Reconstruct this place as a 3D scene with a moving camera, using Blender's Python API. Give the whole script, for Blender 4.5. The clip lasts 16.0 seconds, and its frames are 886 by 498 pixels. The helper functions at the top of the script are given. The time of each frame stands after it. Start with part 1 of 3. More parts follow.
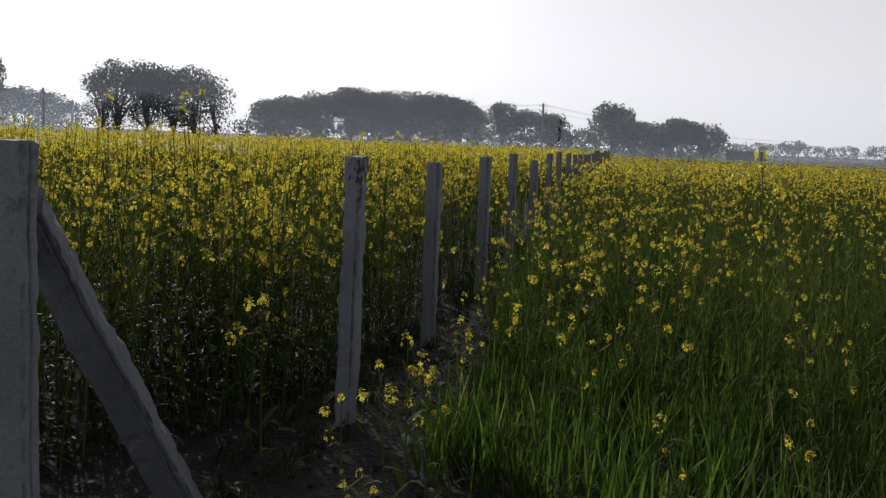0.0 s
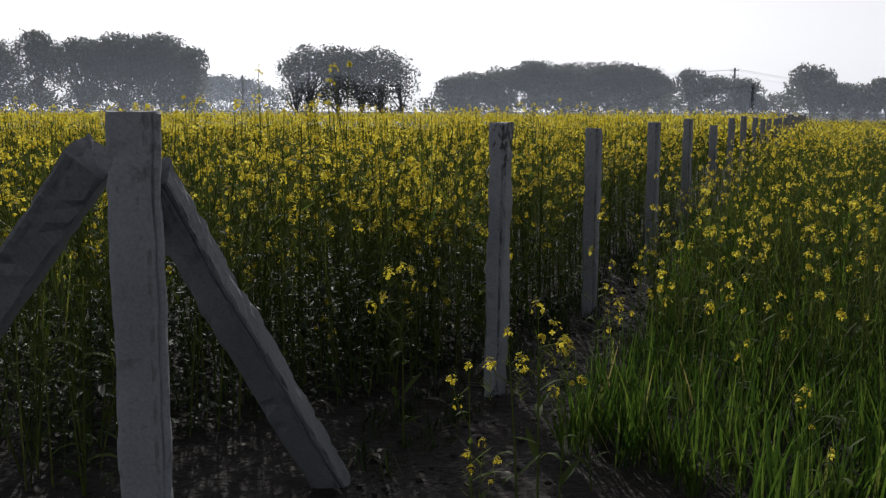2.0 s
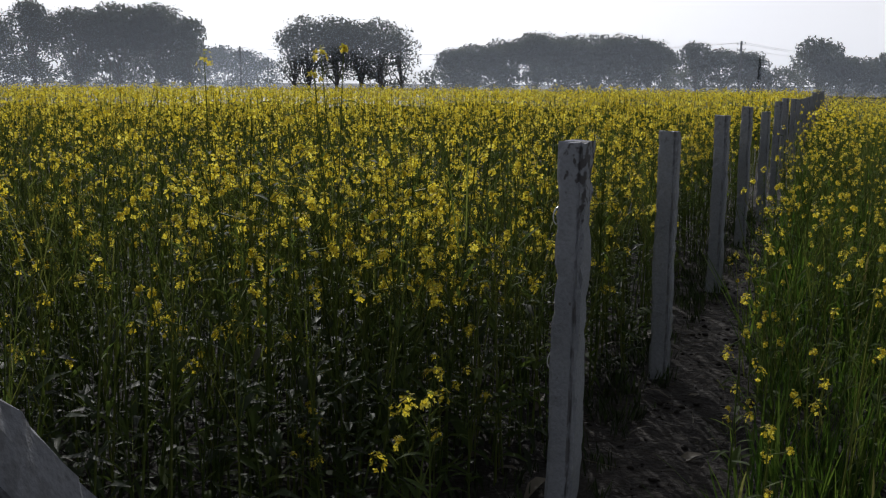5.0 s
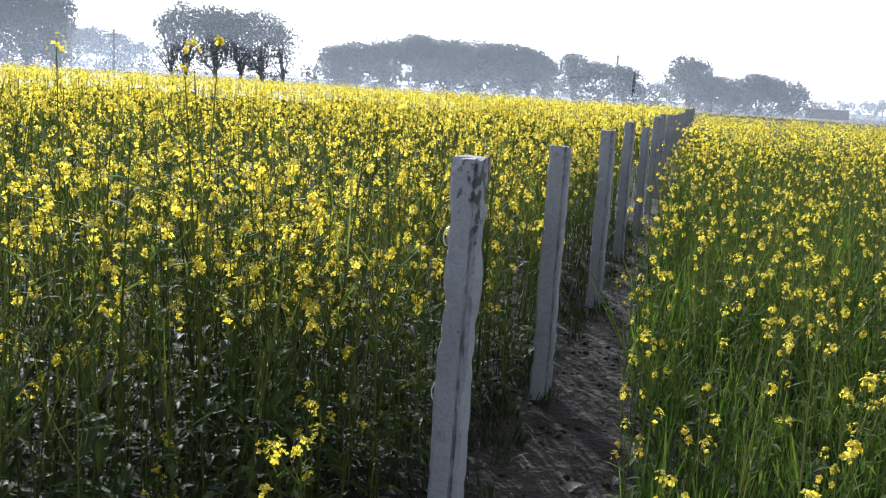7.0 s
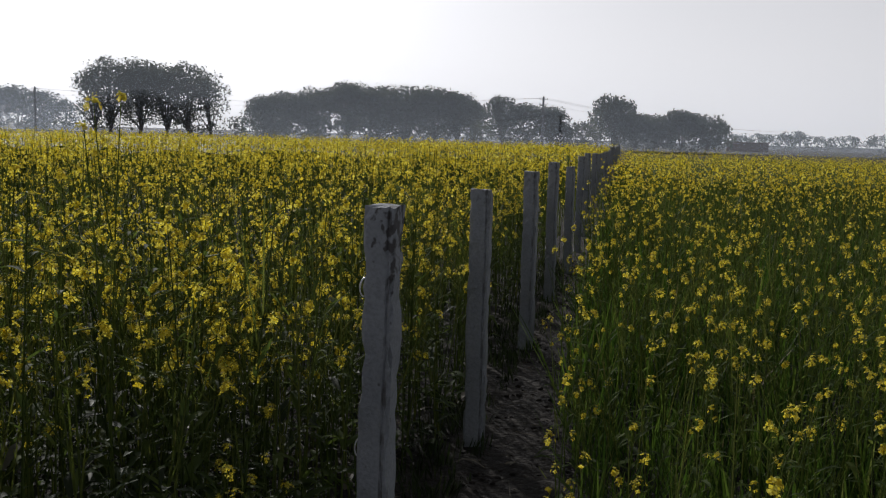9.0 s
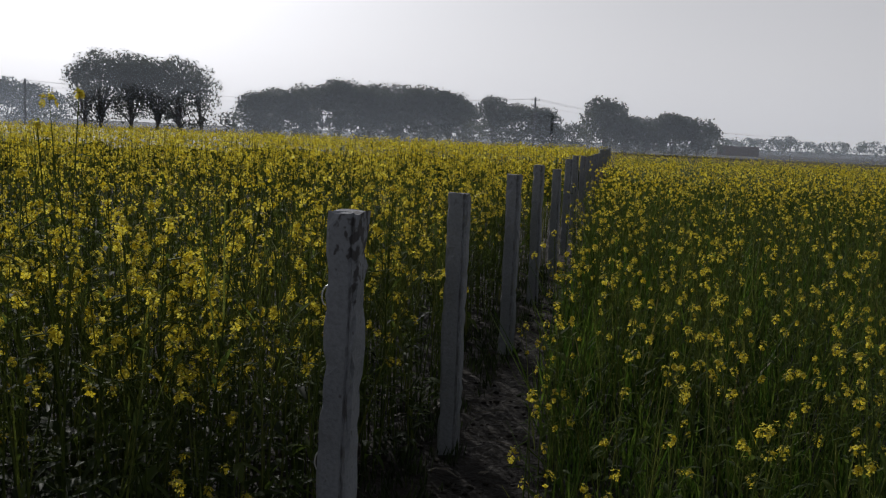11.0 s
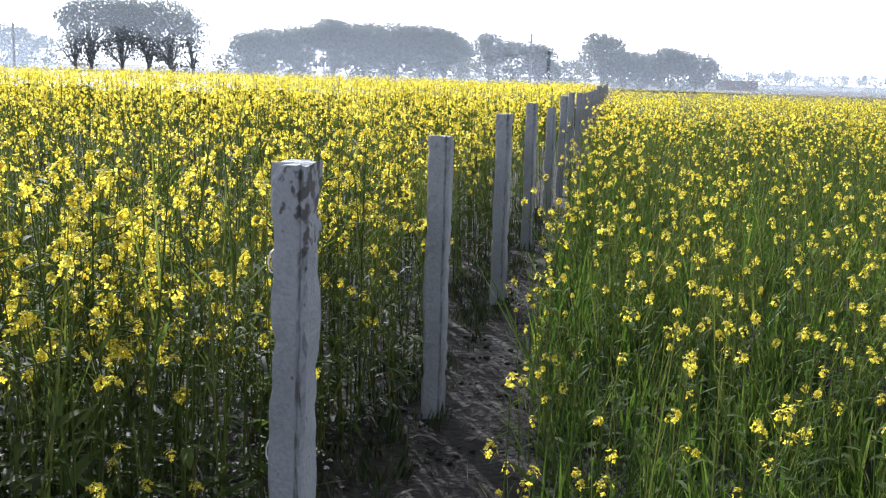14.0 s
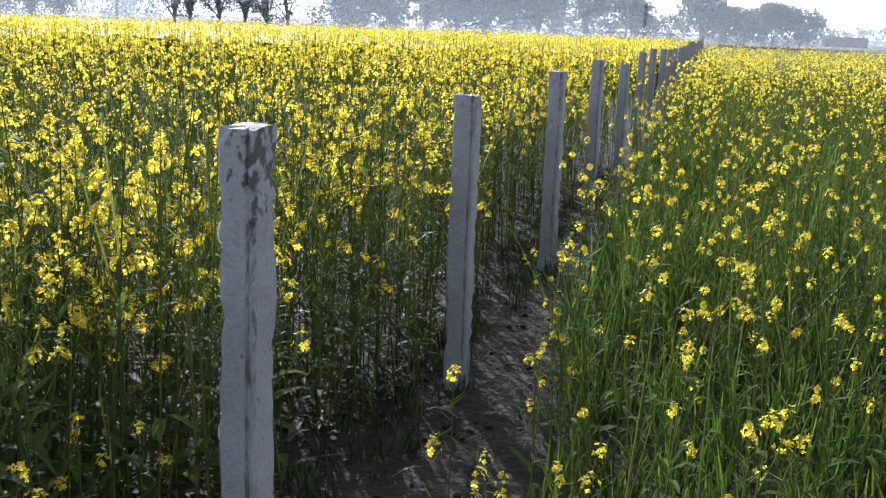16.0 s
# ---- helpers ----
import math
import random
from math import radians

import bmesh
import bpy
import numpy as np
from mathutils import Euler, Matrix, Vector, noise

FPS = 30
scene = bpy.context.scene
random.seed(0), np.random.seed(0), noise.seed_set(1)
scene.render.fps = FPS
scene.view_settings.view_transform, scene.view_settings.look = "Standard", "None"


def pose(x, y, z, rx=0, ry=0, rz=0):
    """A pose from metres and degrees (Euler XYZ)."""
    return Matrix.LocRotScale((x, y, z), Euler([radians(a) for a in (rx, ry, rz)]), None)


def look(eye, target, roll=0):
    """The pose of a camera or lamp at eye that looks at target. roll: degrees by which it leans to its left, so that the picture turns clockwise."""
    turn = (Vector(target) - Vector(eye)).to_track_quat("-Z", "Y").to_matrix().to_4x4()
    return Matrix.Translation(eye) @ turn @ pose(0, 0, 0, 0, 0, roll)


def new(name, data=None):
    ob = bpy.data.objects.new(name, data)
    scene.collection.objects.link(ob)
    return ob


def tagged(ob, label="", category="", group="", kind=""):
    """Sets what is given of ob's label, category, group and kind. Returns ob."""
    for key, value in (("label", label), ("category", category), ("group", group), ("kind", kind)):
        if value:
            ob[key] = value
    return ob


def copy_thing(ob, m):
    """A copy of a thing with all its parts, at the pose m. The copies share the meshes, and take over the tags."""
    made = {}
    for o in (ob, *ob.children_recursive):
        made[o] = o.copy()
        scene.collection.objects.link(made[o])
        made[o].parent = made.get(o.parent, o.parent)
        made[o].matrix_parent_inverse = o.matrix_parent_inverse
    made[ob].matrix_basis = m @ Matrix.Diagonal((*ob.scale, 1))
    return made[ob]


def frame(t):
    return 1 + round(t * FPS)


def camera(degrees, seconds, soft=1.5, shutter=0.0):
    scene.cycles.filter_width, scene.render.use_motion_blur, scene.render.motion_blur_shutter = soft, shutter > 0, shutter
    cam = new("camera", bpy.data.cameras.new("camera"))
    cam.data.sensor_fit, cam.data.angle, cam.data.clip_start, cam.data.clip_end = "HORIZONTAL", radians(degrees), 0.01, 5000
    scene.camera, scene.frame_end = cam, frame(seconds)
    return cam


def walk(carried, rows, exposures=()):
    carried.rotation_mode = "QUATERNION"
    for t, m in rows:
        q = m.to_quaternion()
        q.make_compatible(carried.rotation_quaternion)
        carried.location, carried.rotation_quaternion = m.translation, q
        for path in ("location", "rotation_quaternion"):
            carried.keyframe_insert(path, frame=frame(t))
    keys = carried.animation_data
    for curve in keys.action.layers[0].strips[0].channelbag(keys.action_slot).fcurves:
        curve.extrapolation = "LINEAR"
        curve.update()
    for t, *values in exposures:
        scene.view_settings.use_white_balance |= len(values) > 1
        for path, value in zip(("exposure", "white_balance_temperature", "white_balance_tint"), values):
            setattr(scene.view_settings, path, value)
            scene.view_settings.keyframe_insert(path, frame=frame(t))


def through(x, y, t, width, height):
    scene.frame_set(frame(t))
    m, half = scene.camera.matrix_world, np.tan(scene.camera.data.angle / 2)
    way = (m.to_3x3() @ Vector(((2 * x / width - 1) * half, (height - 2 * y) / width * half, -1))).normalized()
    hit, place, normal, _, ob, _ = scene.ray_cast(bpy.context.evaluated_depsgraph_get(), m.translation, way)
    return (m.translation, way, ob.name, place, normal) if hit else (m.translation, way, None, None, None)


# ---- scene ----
# The camera: one lens, walked along a row of concrete posts beside a mustard field.
PATH = [
    (0, 1.346, -4.428, 1.397, 11.19, -6.37, 2.33),
    (0.5, 1.405, -4.340, 1.397, 13.27, -4.42, 1.53),
    (1, 1.491, -4.337, 1.395, 17.24, -5.64, -0.46),
    (1.5, 1.490, -4.317, 1.389, 22.76, -8.54, -1.98),
    (2, 1.499, -4.285, 1.359, 22.29, -8.13, 0.20),
    (2.5, 1.447, -4.134, 1.339, 27.67, -6.48, 0.12),
    (3, 1.305, -3.893, 1.363, 22.58, -8.64, 0.43),
    (3.5, 1.203, -3.565, 1.367, 21.10, -4.02, 0.54),
    (4, 1.039, -3.255, 1.420, 23.22, -7.68, -0.23),
    (6.5, 0.634, -2.667, 1.495, 18.30, -10.87, 4.26),
    (7, 0.665, -2.641, 1.498, 14.78, -9.55, 3.70),
    (7.5, 0.699, -2.675, 1.500, 12.90, -9.17, 2.94),
    (8, 0.701, -2.639, 1.499, 12.57, -8.51, 1.81),
    (8.5, 0.719, -2.607, 1.510, 12.44, -7.39, 1.05),
    (9, 0.706, -2.578, 1.504, 11.07, -6.71, 1.64),
    (9.5, 0.733, -2.595, 1.506, 10.24, -6.50, 2.14),
    (12, 0.754, -2.232, 1.527, 10.55, -7.47, 2.84),
    (12.5, 0.712, -2.085, 1.510, 8.52, -11.94, 3.31),
    (13, 0.719, -2.056, 1.514, 9.73, -12.01, 1.95),
    (13.5, 0.740, -2.105, 1.513, 10.49, -10.54, 1.73),
    (14, 0.755, -2.093, 1.516, 10.23, -10.31, 1.78),
    (14.5, 0.823, -2.096, 1.515, 11.94, -10.93, 1.48),
    (15, 0.868, -2.018, 1.527, 14.63, -10.46, 0.79),
    (15.5, 0.933, -1.916, 1.533, 14.72, -10.86, 2.43),
    (16, 0.983, -1.841, 1.532, 15.58, -13.16, 2.22),
]
KELVIN, COOL, TINT = 6050, 5620, 13
cam = camera(49.4, 16.0, soft=1.2)
walk(cam, [(t, pose(x, y, z, 90 + pitch, 0, yaw) @ pose(0, 0, 0, 0, 0, roll)) for t, x, y, z, yaw, pitch, roll in PATH],
     exposures=[(0, -1.00, KELVIN, TINT), (0.5, -1.27, KELVIN, TINT), (1, -1.77, KELVIN, TINT), (1.5, -1.30, KELVIN, TINT), (2, -0.92, KELVIN, TINT),
                (2.5, -0.64, KELVIN, TINT), (3, -1.27, KELVIN, TINT), (3.5, -1.18, KELVIN, TINT), (4, -1.66, KELVIN, TINT), (4.5, -1.62, KELVIN, TINT),
                (6.1, 0.86, COOL, TINT), (6.5, 0.89, COOL, TINT), (7, 0.61, COOL, TINT), (7.5, -0.09, COOL, TINT), (8, -0.32, KELVIN, TINT),
                (8.5, -0.90, KELVIN, TINT), (9, -1.14, KELVIN, TINT), (9.5, -1.50, KELVIN, TINT), (10.5, -1.47, KELVIN, TINT), (11.8, -1.22, KELVIN, TINT),
                (12, -1.02, KELVIN, TINT), (12.5, -0.25, COOL, TINT), (13, 0.99, COOL, TINT), (13.5, 0.87, COOL, TINT), (14, 0.81, COOL, TINT),
                (14.5, 0.59, COOL, TINT), (15, 0.72, COOL, TINT), (15.5, 0.72, COOL, TINT), (16, 0.77, COOL, TINT)])

# ---- sun and sky ----
SUN_AZ, SUN_EL = 33.0, 24.0          # degrees to the left of the fence line, and above the horizon
world = bpy.data.worlds.new("sky")
scene.world = world
world.use_nodes = True
wn = world.node_tree.nodes
sky = wn.new("ShaderNodeTexSky")
sky.sky_type = 'NISHITA'
sky.sun_disc = False
sky.sun_elevation = radians(SUN_EL)
sky.sun_rotation = radians(-SUN_AZ)
sky.air_density, sky.dust_density, sky.ozone_density = 1.0, 3.0, 2.0
pale = wn.new("ShaderNodeHueSaturation")      # winter haze whitens the sky
pale.inputs["Saturation"].default_value = 0.16
world.node_tree.links.new(sky.outputs[0], pale.inputs["Color"])
veil_sky = wn.new("ShaderNodeMix")
veil_sky.data_type = 'RGBA'
veil_sky.inputs[7].default_value = (16.6, 16.0, 15.2, 1)
sky_at, sky_axes, haze = wn.new("ShaderNodeTexCoord"), wn.new("ShaderNodeSeparateXYZ"), wn.new("ShaderNodeMapRange")
haze.inputs[1].default_value, haze.inputs[2].default_value = 0.0, 0.55      # haze thins with height
haze.inputs[3].default_value, haze.inputs[4].default_value = 0.72, 0.04
world.node_tree.links.new(sky_at.outputs["Generated"], sky_axes.inputs[0])
world.node_tree.links.new(sky_axes.outputs[2], haze.inputs[0])
sunward, glow, thick = wn.new("ShaderNodeVectorMath"), wn.new("ShaderNodeMapRange"), wn.new("ShaderNodeMath")
sunward.operation, thick.operation = 'DOT_PRODUCT', 'MULTIPLY'
sunward.inputs[1].default_value = (-math.sin(radians(SUN_AZ)), math.cos(radians(SUN_AZ)), 0)
glow.inputs[1].default_value, glow.inputs[2].default_value = -0.5, 0.75      # the haze glows round the sun and fades behind one's back
glow.inputs[3].default_value, glow.inputs[4].default_value = 0.32, 1.0
world.node_tree.links.new(sky_at.outputs["Generated"], sunward.inputs[0])
world.node_tree.links.new(sunward.outputs["Value"], glow.inputs[0])
world.node_tree.links.new(haze.outputs[0], thick.inputs[0])
world.node_tree.links.new(glow.outputs[0], thick.inputs[1])
world.node_tree.links.new(thick.outputs[0], veil_sky.inputs[0])
world.node_tree.links.new(pale.outputs[0], veil_sky.inputs[6])
world.node_tree.links.new(veil_sky.outputs[2], wn["Background"].inputs[0])
wn["Background"].inputs[1].default_value = 0.13
sun_data = bpy.data.lights.new("sun", 'SUN')
sun_data.energy, sun_data.angle, sun_data.color = 5.0, radians(0.6), (1.0, 0.94, 0.82)
sun = new("sun", sun_data)
sa, se = radians(SUN_AZ), radians(SUN_EL)
sun.matrix_basis = look((-math.sin(sa) * math.cos(se) * 60, math.cos(sa) * math.cos(se) * 60, math.sin(se) * 60), (0, 0, 0))


# ---- materials ----
def nodes_of(name):
    m = bpy.data.materials.new(name)
    m.use_nodes = True
    return m, m.node_tree.nodes, m.node_tree.links


def noise_tex(n, l, scale, detail=4, coord="Object", stretch=None):
    tc = n.new("ShaderNodeTexCoord")
    tex = n.new("ShaderNodeTexNoise")
    tex.inputs["Scale"].default_value, tex.inputs["Detail"].default_value = scale, detail
    if stretch:
        mp = n.new("ShaderNodeMapping")
        mp.inputs["Scale"].default_value = stretch
        l.new(tc.outputs[coord], mp.inputs[0])
        l.new(mp.outputs[0], tex.inputs["Vector"])
    else:
        l.new(tc.outputs[coord], tex.inputs["Vector"])
    return tex.outputs["Fac"]


def ramp(n, l, fac, stops):
    r = n.new("ShaderNodeValToRGB")
    e = r.color_ramp.elements
    while len(e) < len(stops):
        e.new(0.5)
    for el, (p, c) in zip(e, stops):
        el.position, el.color = p, (*c, 1)
    l.new(fac, r.inputs[0])
    return r.outputs[0]


def mix(n, l, fac, a, b, how='MIX'):
    m = n.new("ShaderNodeMix")
    m.data_type, m.blend_type = 'RGBA', how
    for sock, v in ((m.inputs[0], fac), (m.inputs[6], a), (m.inputs[7], b)):
        if isinstance(v, (int, float)):
            sock.default_value = v
        elif isinstance(v, tuple):
            sock.default_value = (*v, 1)
        else:
            l.new(v, sock)
    return m.outputs[2]


def bump(n, l, height, strength, distance=0.01):
    b = n.new("ShaderNodeBump")
    b.inputs["Strength"].default_value, b.inputs["Distance"].default_value = strength, distance
    l.new(height, b.inputs["Height"])
    return b.outputs[0]


def leaf_material(name, stops, through=0.35, rough=0.55, patch=None):
    """Thin plant tissue: each leaf its own shade, part of the light passing through."""
    m, n, l = nodes_of(name)
    geo = n.new("ShaderNodeNewGeometry")
    col = ramp(n, l, geo.outputs["Random Per Island"], stops)
    if patch:
        col = mix(n, l, ramp(n, l, noise_tex(n, l, patch[0], 3), [(0.4, (0, 0, 0)), (0.65, (1, 1, 1))]), col, patch[1])
    bs = n["Principled BSDF"]
    bs.inputs["Roughness"].default_value = rough
    bs.inputs["Specular IOR Level"].default_value = 0.2
    l.new(col, bs.inputs["Base Color"])
    tr = n.new("ShaderNodeBsdfTranslucent")
    l.new(mix(n, l, 1.0, col, (1.0, 0.98, 0.72), 'MULTIPLY'), tr.inputs[0])
    mx = n.new("ShaderNodeMixShader")
    mx.inputs[0].default_value = through
    l.new(bs.outputs[0], mx.inputs[1])
    l.new(tr.outputs[0], mx.inputs[2])
    l.new(mx.outputs[0], n["Material Output"].inputs[0])
    return m


MUSTARD_LEAF = leaf_material("mustard leaf", [(0.0, (0.058, 0.088, 0.026)), (0.6, (0.095, 0.140, 0.036)), (1.0, (0.16, 0.21, 0.05))], 0.6, 0.7)
MUSTARD_STEM = leaf_material("mustard stem", [(0.0, (0.080, 0.118, 0.032)), (0.6, (0.15, 0.195, 0.048)), (1.0, (0.25, 0.27, 0.080))], 0.55, 0.6)
# Withering lower leaves, with the shade under the crop put into their colour.
SHADED_LOWER_LEAF = leaf_material("shade-darkened withering leaf", [(0.0, (0.022, 0.030, 0.014)), (0.6, (0.036, 0.054, 0.020)), (0.95, (0.055, 0.085, 0.026)), (1.0, (0.10, 0.095, 0.07))], 0.3, 0.6)
PETAL = leaf_material("mustard petal", [(0.0, (0.58, 0.45, 0.025)), (0.5, (0.72, 0.61, 0.06)), (1.0, (0.80, 0.74, 0.17))], 0.68, 0.6)
BUD = leaf_material("mustard bud", [(0.0, (0.25, 0.30, 0.05)), (1.0, (0.45, 0.45, 0.08))], 0.3, 0.6)
WHEAT = leaf_material("wheat blade", [(0.0, (0.028, 0.062, 0.012)), (0.5, (0.062, 0.120, 0.019)), (0.95, (0.135, 0.205, 0.038)), (1.0, (0.28, 0.24, 0.12))], 0.55, 0.45)
DRY_LEAF = leaf_material("withered leaf", [(0.0, (0.06, 0.05, 0.036)), (1.0, (0.18, 0.155, 0.12))], 0.25, 0.55)
# Distant leaf colours, greyed and lightened to imitate haze.
HAZED_TREE_LEAF = leaf_material("haze-greyed grove leaf", [(0.0, (0.10, 0.112, 0.105)), (0.6, (0.12, 0.132, 0.122)), (1.0, (0.145, 0.155, 0.145))], 0.55, 0.7)
HAZED_FAR_LEAF = leaf_material("haze-greyed far leaf", [(0.0, (0.10, 0.115, 0.115)), (1.0, (0.14, 0.155, 0.15))], 0.35, 0.7)
GREEN_CANOPY = leaf_material("mixed canopy", [(0.0, (0.085, 0.12, 0.03)), (1.0, (0.085, 0.12, 0.03))], 0.3, 0.7, (1.3, (0.20, 0.20, 0.035)))
CANOPY = leaf_material("mustard canopy", [(0.0, (0.11, 0.13, 0.03)), (1.0, (0.11, 0.13, 0.03))], 0.2, 0.7, (0.9, (0.36, 0.30, 0.03)))


def soil_material():
    m, n, l = nodes_of("shade-darkened field soil")
    big, fine = noise_tex(n, l, 1.3, 5), noise_tex(n, l, 28.0, 6)
    # Soil colour taken near black to include the crops' shade.
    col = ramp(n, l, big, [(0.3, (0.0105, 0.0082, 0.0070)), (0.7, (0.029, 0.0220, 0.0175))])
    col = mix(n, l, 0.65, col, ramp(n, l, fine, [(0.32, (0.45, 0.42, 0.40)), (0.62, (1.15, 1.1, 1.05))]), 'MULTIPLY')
    bs = n["Principled BSDF"]
    l.new(col, bs.inputs["Base Color"])
    bs.inputs["Roughness"].default_value = 0.95
    l.new(bump(n, l, fine, 0.9, 0.03), bs.inputs["Normal"])
    return m


def concrete_material(name, stain=0.0, tone=1.0):
    """Cast concrete, pitted and weathered; stain adds dark lichen blotches near the head."""
    m, n, l = nodes_of(name)
    big, fine = noise_tex(n, l, 5.0, 5, stretch=(1, 1, 0.35)), noise_tex(n, l, 90.0, 5)
    col = ramp(n, l, big, [(0.3, (0.225 * tone, 0.234 * tone, 0.256 * tone)), (0.7, (0.325 * tone, 0.336 * tone, 0.362 * tone))])
    col = mix(n, l, 0.5, col, ramp(n, l, fine, [(0.3, (0.65, 0.65, 0.66)), (0.6, (1.05, 1.05, 1.05))]), 'MULTIPLY')
    if stain:
        tc = n.new("ShaderNodeTexCoord")
        sp = n.new("ShaderNodeSeparateXYZ")
        l.new(tc.outputs["Object"], sp.inputs[0])
        near = n.new("ShaderNodeMath"); near.operation = 'COMPARE'      # broken dark flecks along the seam
        l.new(sp.outputs[0], near.inputs[0]); near.inputs[1].default_value = 0.0285; near.inputs[2].default_value = 0.006
        chips = ramp(n, l, noise_tex(n, l, 30.0, 3, stretch=(1, 1, 0.5)), [(0.47, (0, 0, 0)), (0.60, (0.4 + 0.4 * stain,) * 3)])
        col = mix(n, l, mix(n, l, 1.0, near.outputs[0], chips, 'MULTIPLY'), col, (0.09, 0.085, 0.085))
        up = n.new("ShaderNodeMapRange")
        up.inputs[1].default_value, up.inputs[2].default_value = 0.98, 1.24
        l.new(sp.outputs[2], up.inputs[0])
        side = n.new("ShaderNodeMapRange")
        side.inputs[1].default_value, side.inputs[2].default_value = -0.035, 0.035
        l.new(sp.outputs[0], side.inputs[0])
        blot = noise_tex(n, l, 38.0, 2, stretch=(1, 1, 0.8))
        a = n.new("ShaderNodeMath"); a.operation = 'MULTIPLY'
        l.new(up.outputs[0], a.inputs[0]); l.new(side.outputs[0], a.inputs[1])
        b = n.new("ShaderNodeMath"); b.operation = 'MULTIPLY_ADD'
        l.new(a.outputs[0], b.inputs[0]); b.inputs[1].default_value = 0.24
        l.new(blot, b.inputs[2])
        mask = ramp(n, l, b.outputs[0], [(0.68, (0, 0, 0)), (0.76, (stain, stain, stain))])
        col = mix(n, l, mask, col, (0.075, 0.07, 0.07))
    bs = n["Principled BSDF"]
    l.new(col, bs.inputs["Base Color"])
    bs.inputs["Roughness"].default_value = 0.9
    l.new(bump(n, l, fine, 0.6, 0.006), bs.inputs["Normal"])
    return m


def plain_material(name, low, high, scale, rough=0.8, metal=0.0, stretch=None):
    m, n, l = nodes_of(name)
    f = noise_tex(n, l, scale, 5, stretch=stretch)
    bs = n["Principled BSDF"]
    l.new(ramp(n, l, f, [(0.3, low), (0.7, high)]), bs.inputs["Base Color"])
    bs.inputs["Roughness"].default_value, bs.inputs["Metallic"].default_value = rough, metal
    l.new(bump(n, l, f, 0.4, 0.01), bs.inputs["Normal"])
    return m


SHADED_SOIL = soil_material()
CONCRETE = concrete_material("weathered concrete", 0.35)
# Brace concrete: grime and the undersides' shade both put into a lower tone.
GRIMY_SHADED = concrete_material("grimy shade-toned concrete", 0.35, 0.66)
STAINED = concrete_material("stained concrete", 0.95)
WIRE = plain_material("galvanised wire", (0.45, 0.45, 0.44), (0.6, 0.6, 0.58), 60, 0.4, 0.9)
BARK = plain_material("tree bark", (0.10, 0.085, 0.07), (0.19, 0.165, 0.14), 4, 0.9, 0.0, (1, 1, 0.3))
POLE = plain_material("pole concrete", (0.11, 0.105, 0.10), (0.18, 0.17, 0.165), 3, 0.9)
BRICKWORK = plain_material("old brick wall", (0.13, 0.09, 0.08), (0.21, 0.15, 0.13), 2.5, 0.95)


# ---- building helpers ----
def part(name, bm, material, parent=None, label=""):
    me = bpy.data.meshes.new(name)
    bm.to_mesh(me)
    bm.free()
    me.materials.append(material)
    ob = new(name, me)
    if parent:
        ob.parent = parent
    return tagged(ob, label)


class Soup:
    """Collects vertices and faces of many alike pieces, fast."""
    def __init__(self):
        self.v, self.f, self.m, self.t, self.n, self.tag = [], [], [], [], 0, 0

    def add(self, verts, faces, mat=0):
        self.v.append(verts)
        self.f.append(faces + self.n)
        self.m.append(np.full(len(faces), mat, np.int32))
        self.t.append(np.full(len(faces), self.tag, np.int32))
        self.n += len(verts)

    def arrays(self):
        return np.concatenate(self.v), np.concatenate(self.f), np.concatenate(self.m)


def mesh_from(name, verts, faces, mats, materials):
    """A mesh from arrays of quads; a quad whose last two corners agree is a triangle in all but name."""
    me = bpy.data.meshes.new(name)
    me.vertices.add(len(verts))
    me.vertices.foreach_set("co", np.asarray(verts, np.float32).ravel())
    k = faces.shape[1]
    me.loops.add(len(faces) * k)
    me.loops.foreach_set("vertex_index", faces.astype(np.int32).ravel())
    me.polygons.add(len(faces))
    me.polygons.foreach_set("loop_start", np.arange(0, len(faces) * k, k, dtype=np.int32))
    me.polygons.foreach_set("material_index", mats.astype(np.int32))
    for m in materials:
        me.materials.append(m)
    me.update(calc_edges=True)
    return me


RNG = np.random.default_rng(7)


def unit(v):
    return v / np.maximum(np.linalg.norm(v, axis=-1, keepdims=True), 1e-9)


def tube(soup, pts, radii, mat, sides=3):
    """A tapered tube of quads along a polyline."""
    pts = np.asarray(pts, float)
    d = unit(np.gradient(pts, axis=0))
    a = unit(np.cross(d, np.array([0.31, 0.95, 0.05])))
    b = np.cross(d, a)
    ang = np.arange(sides) * 2 * np.pi / sides
    ring = pts[:, None] + np.asarray(radii)[:, None, None] * (np.cos(ang)[None, :, None] * a[:, None] + np.sin(ang)[None, :, None] * b[:, None])
    i, j = np.meshgrid(np.arange(len(pts) - 1), np.arange(sides), indexing="ij")
    i, j = i.ravel(), j.ravel()
    k = (j + 1) % sides
    soup.add(ring.reshape(-1, 3), np.stack([i * sides + j, i * sides + k, (i + 1) * sides + k, (i + 1) * sides + j], 1), mat)


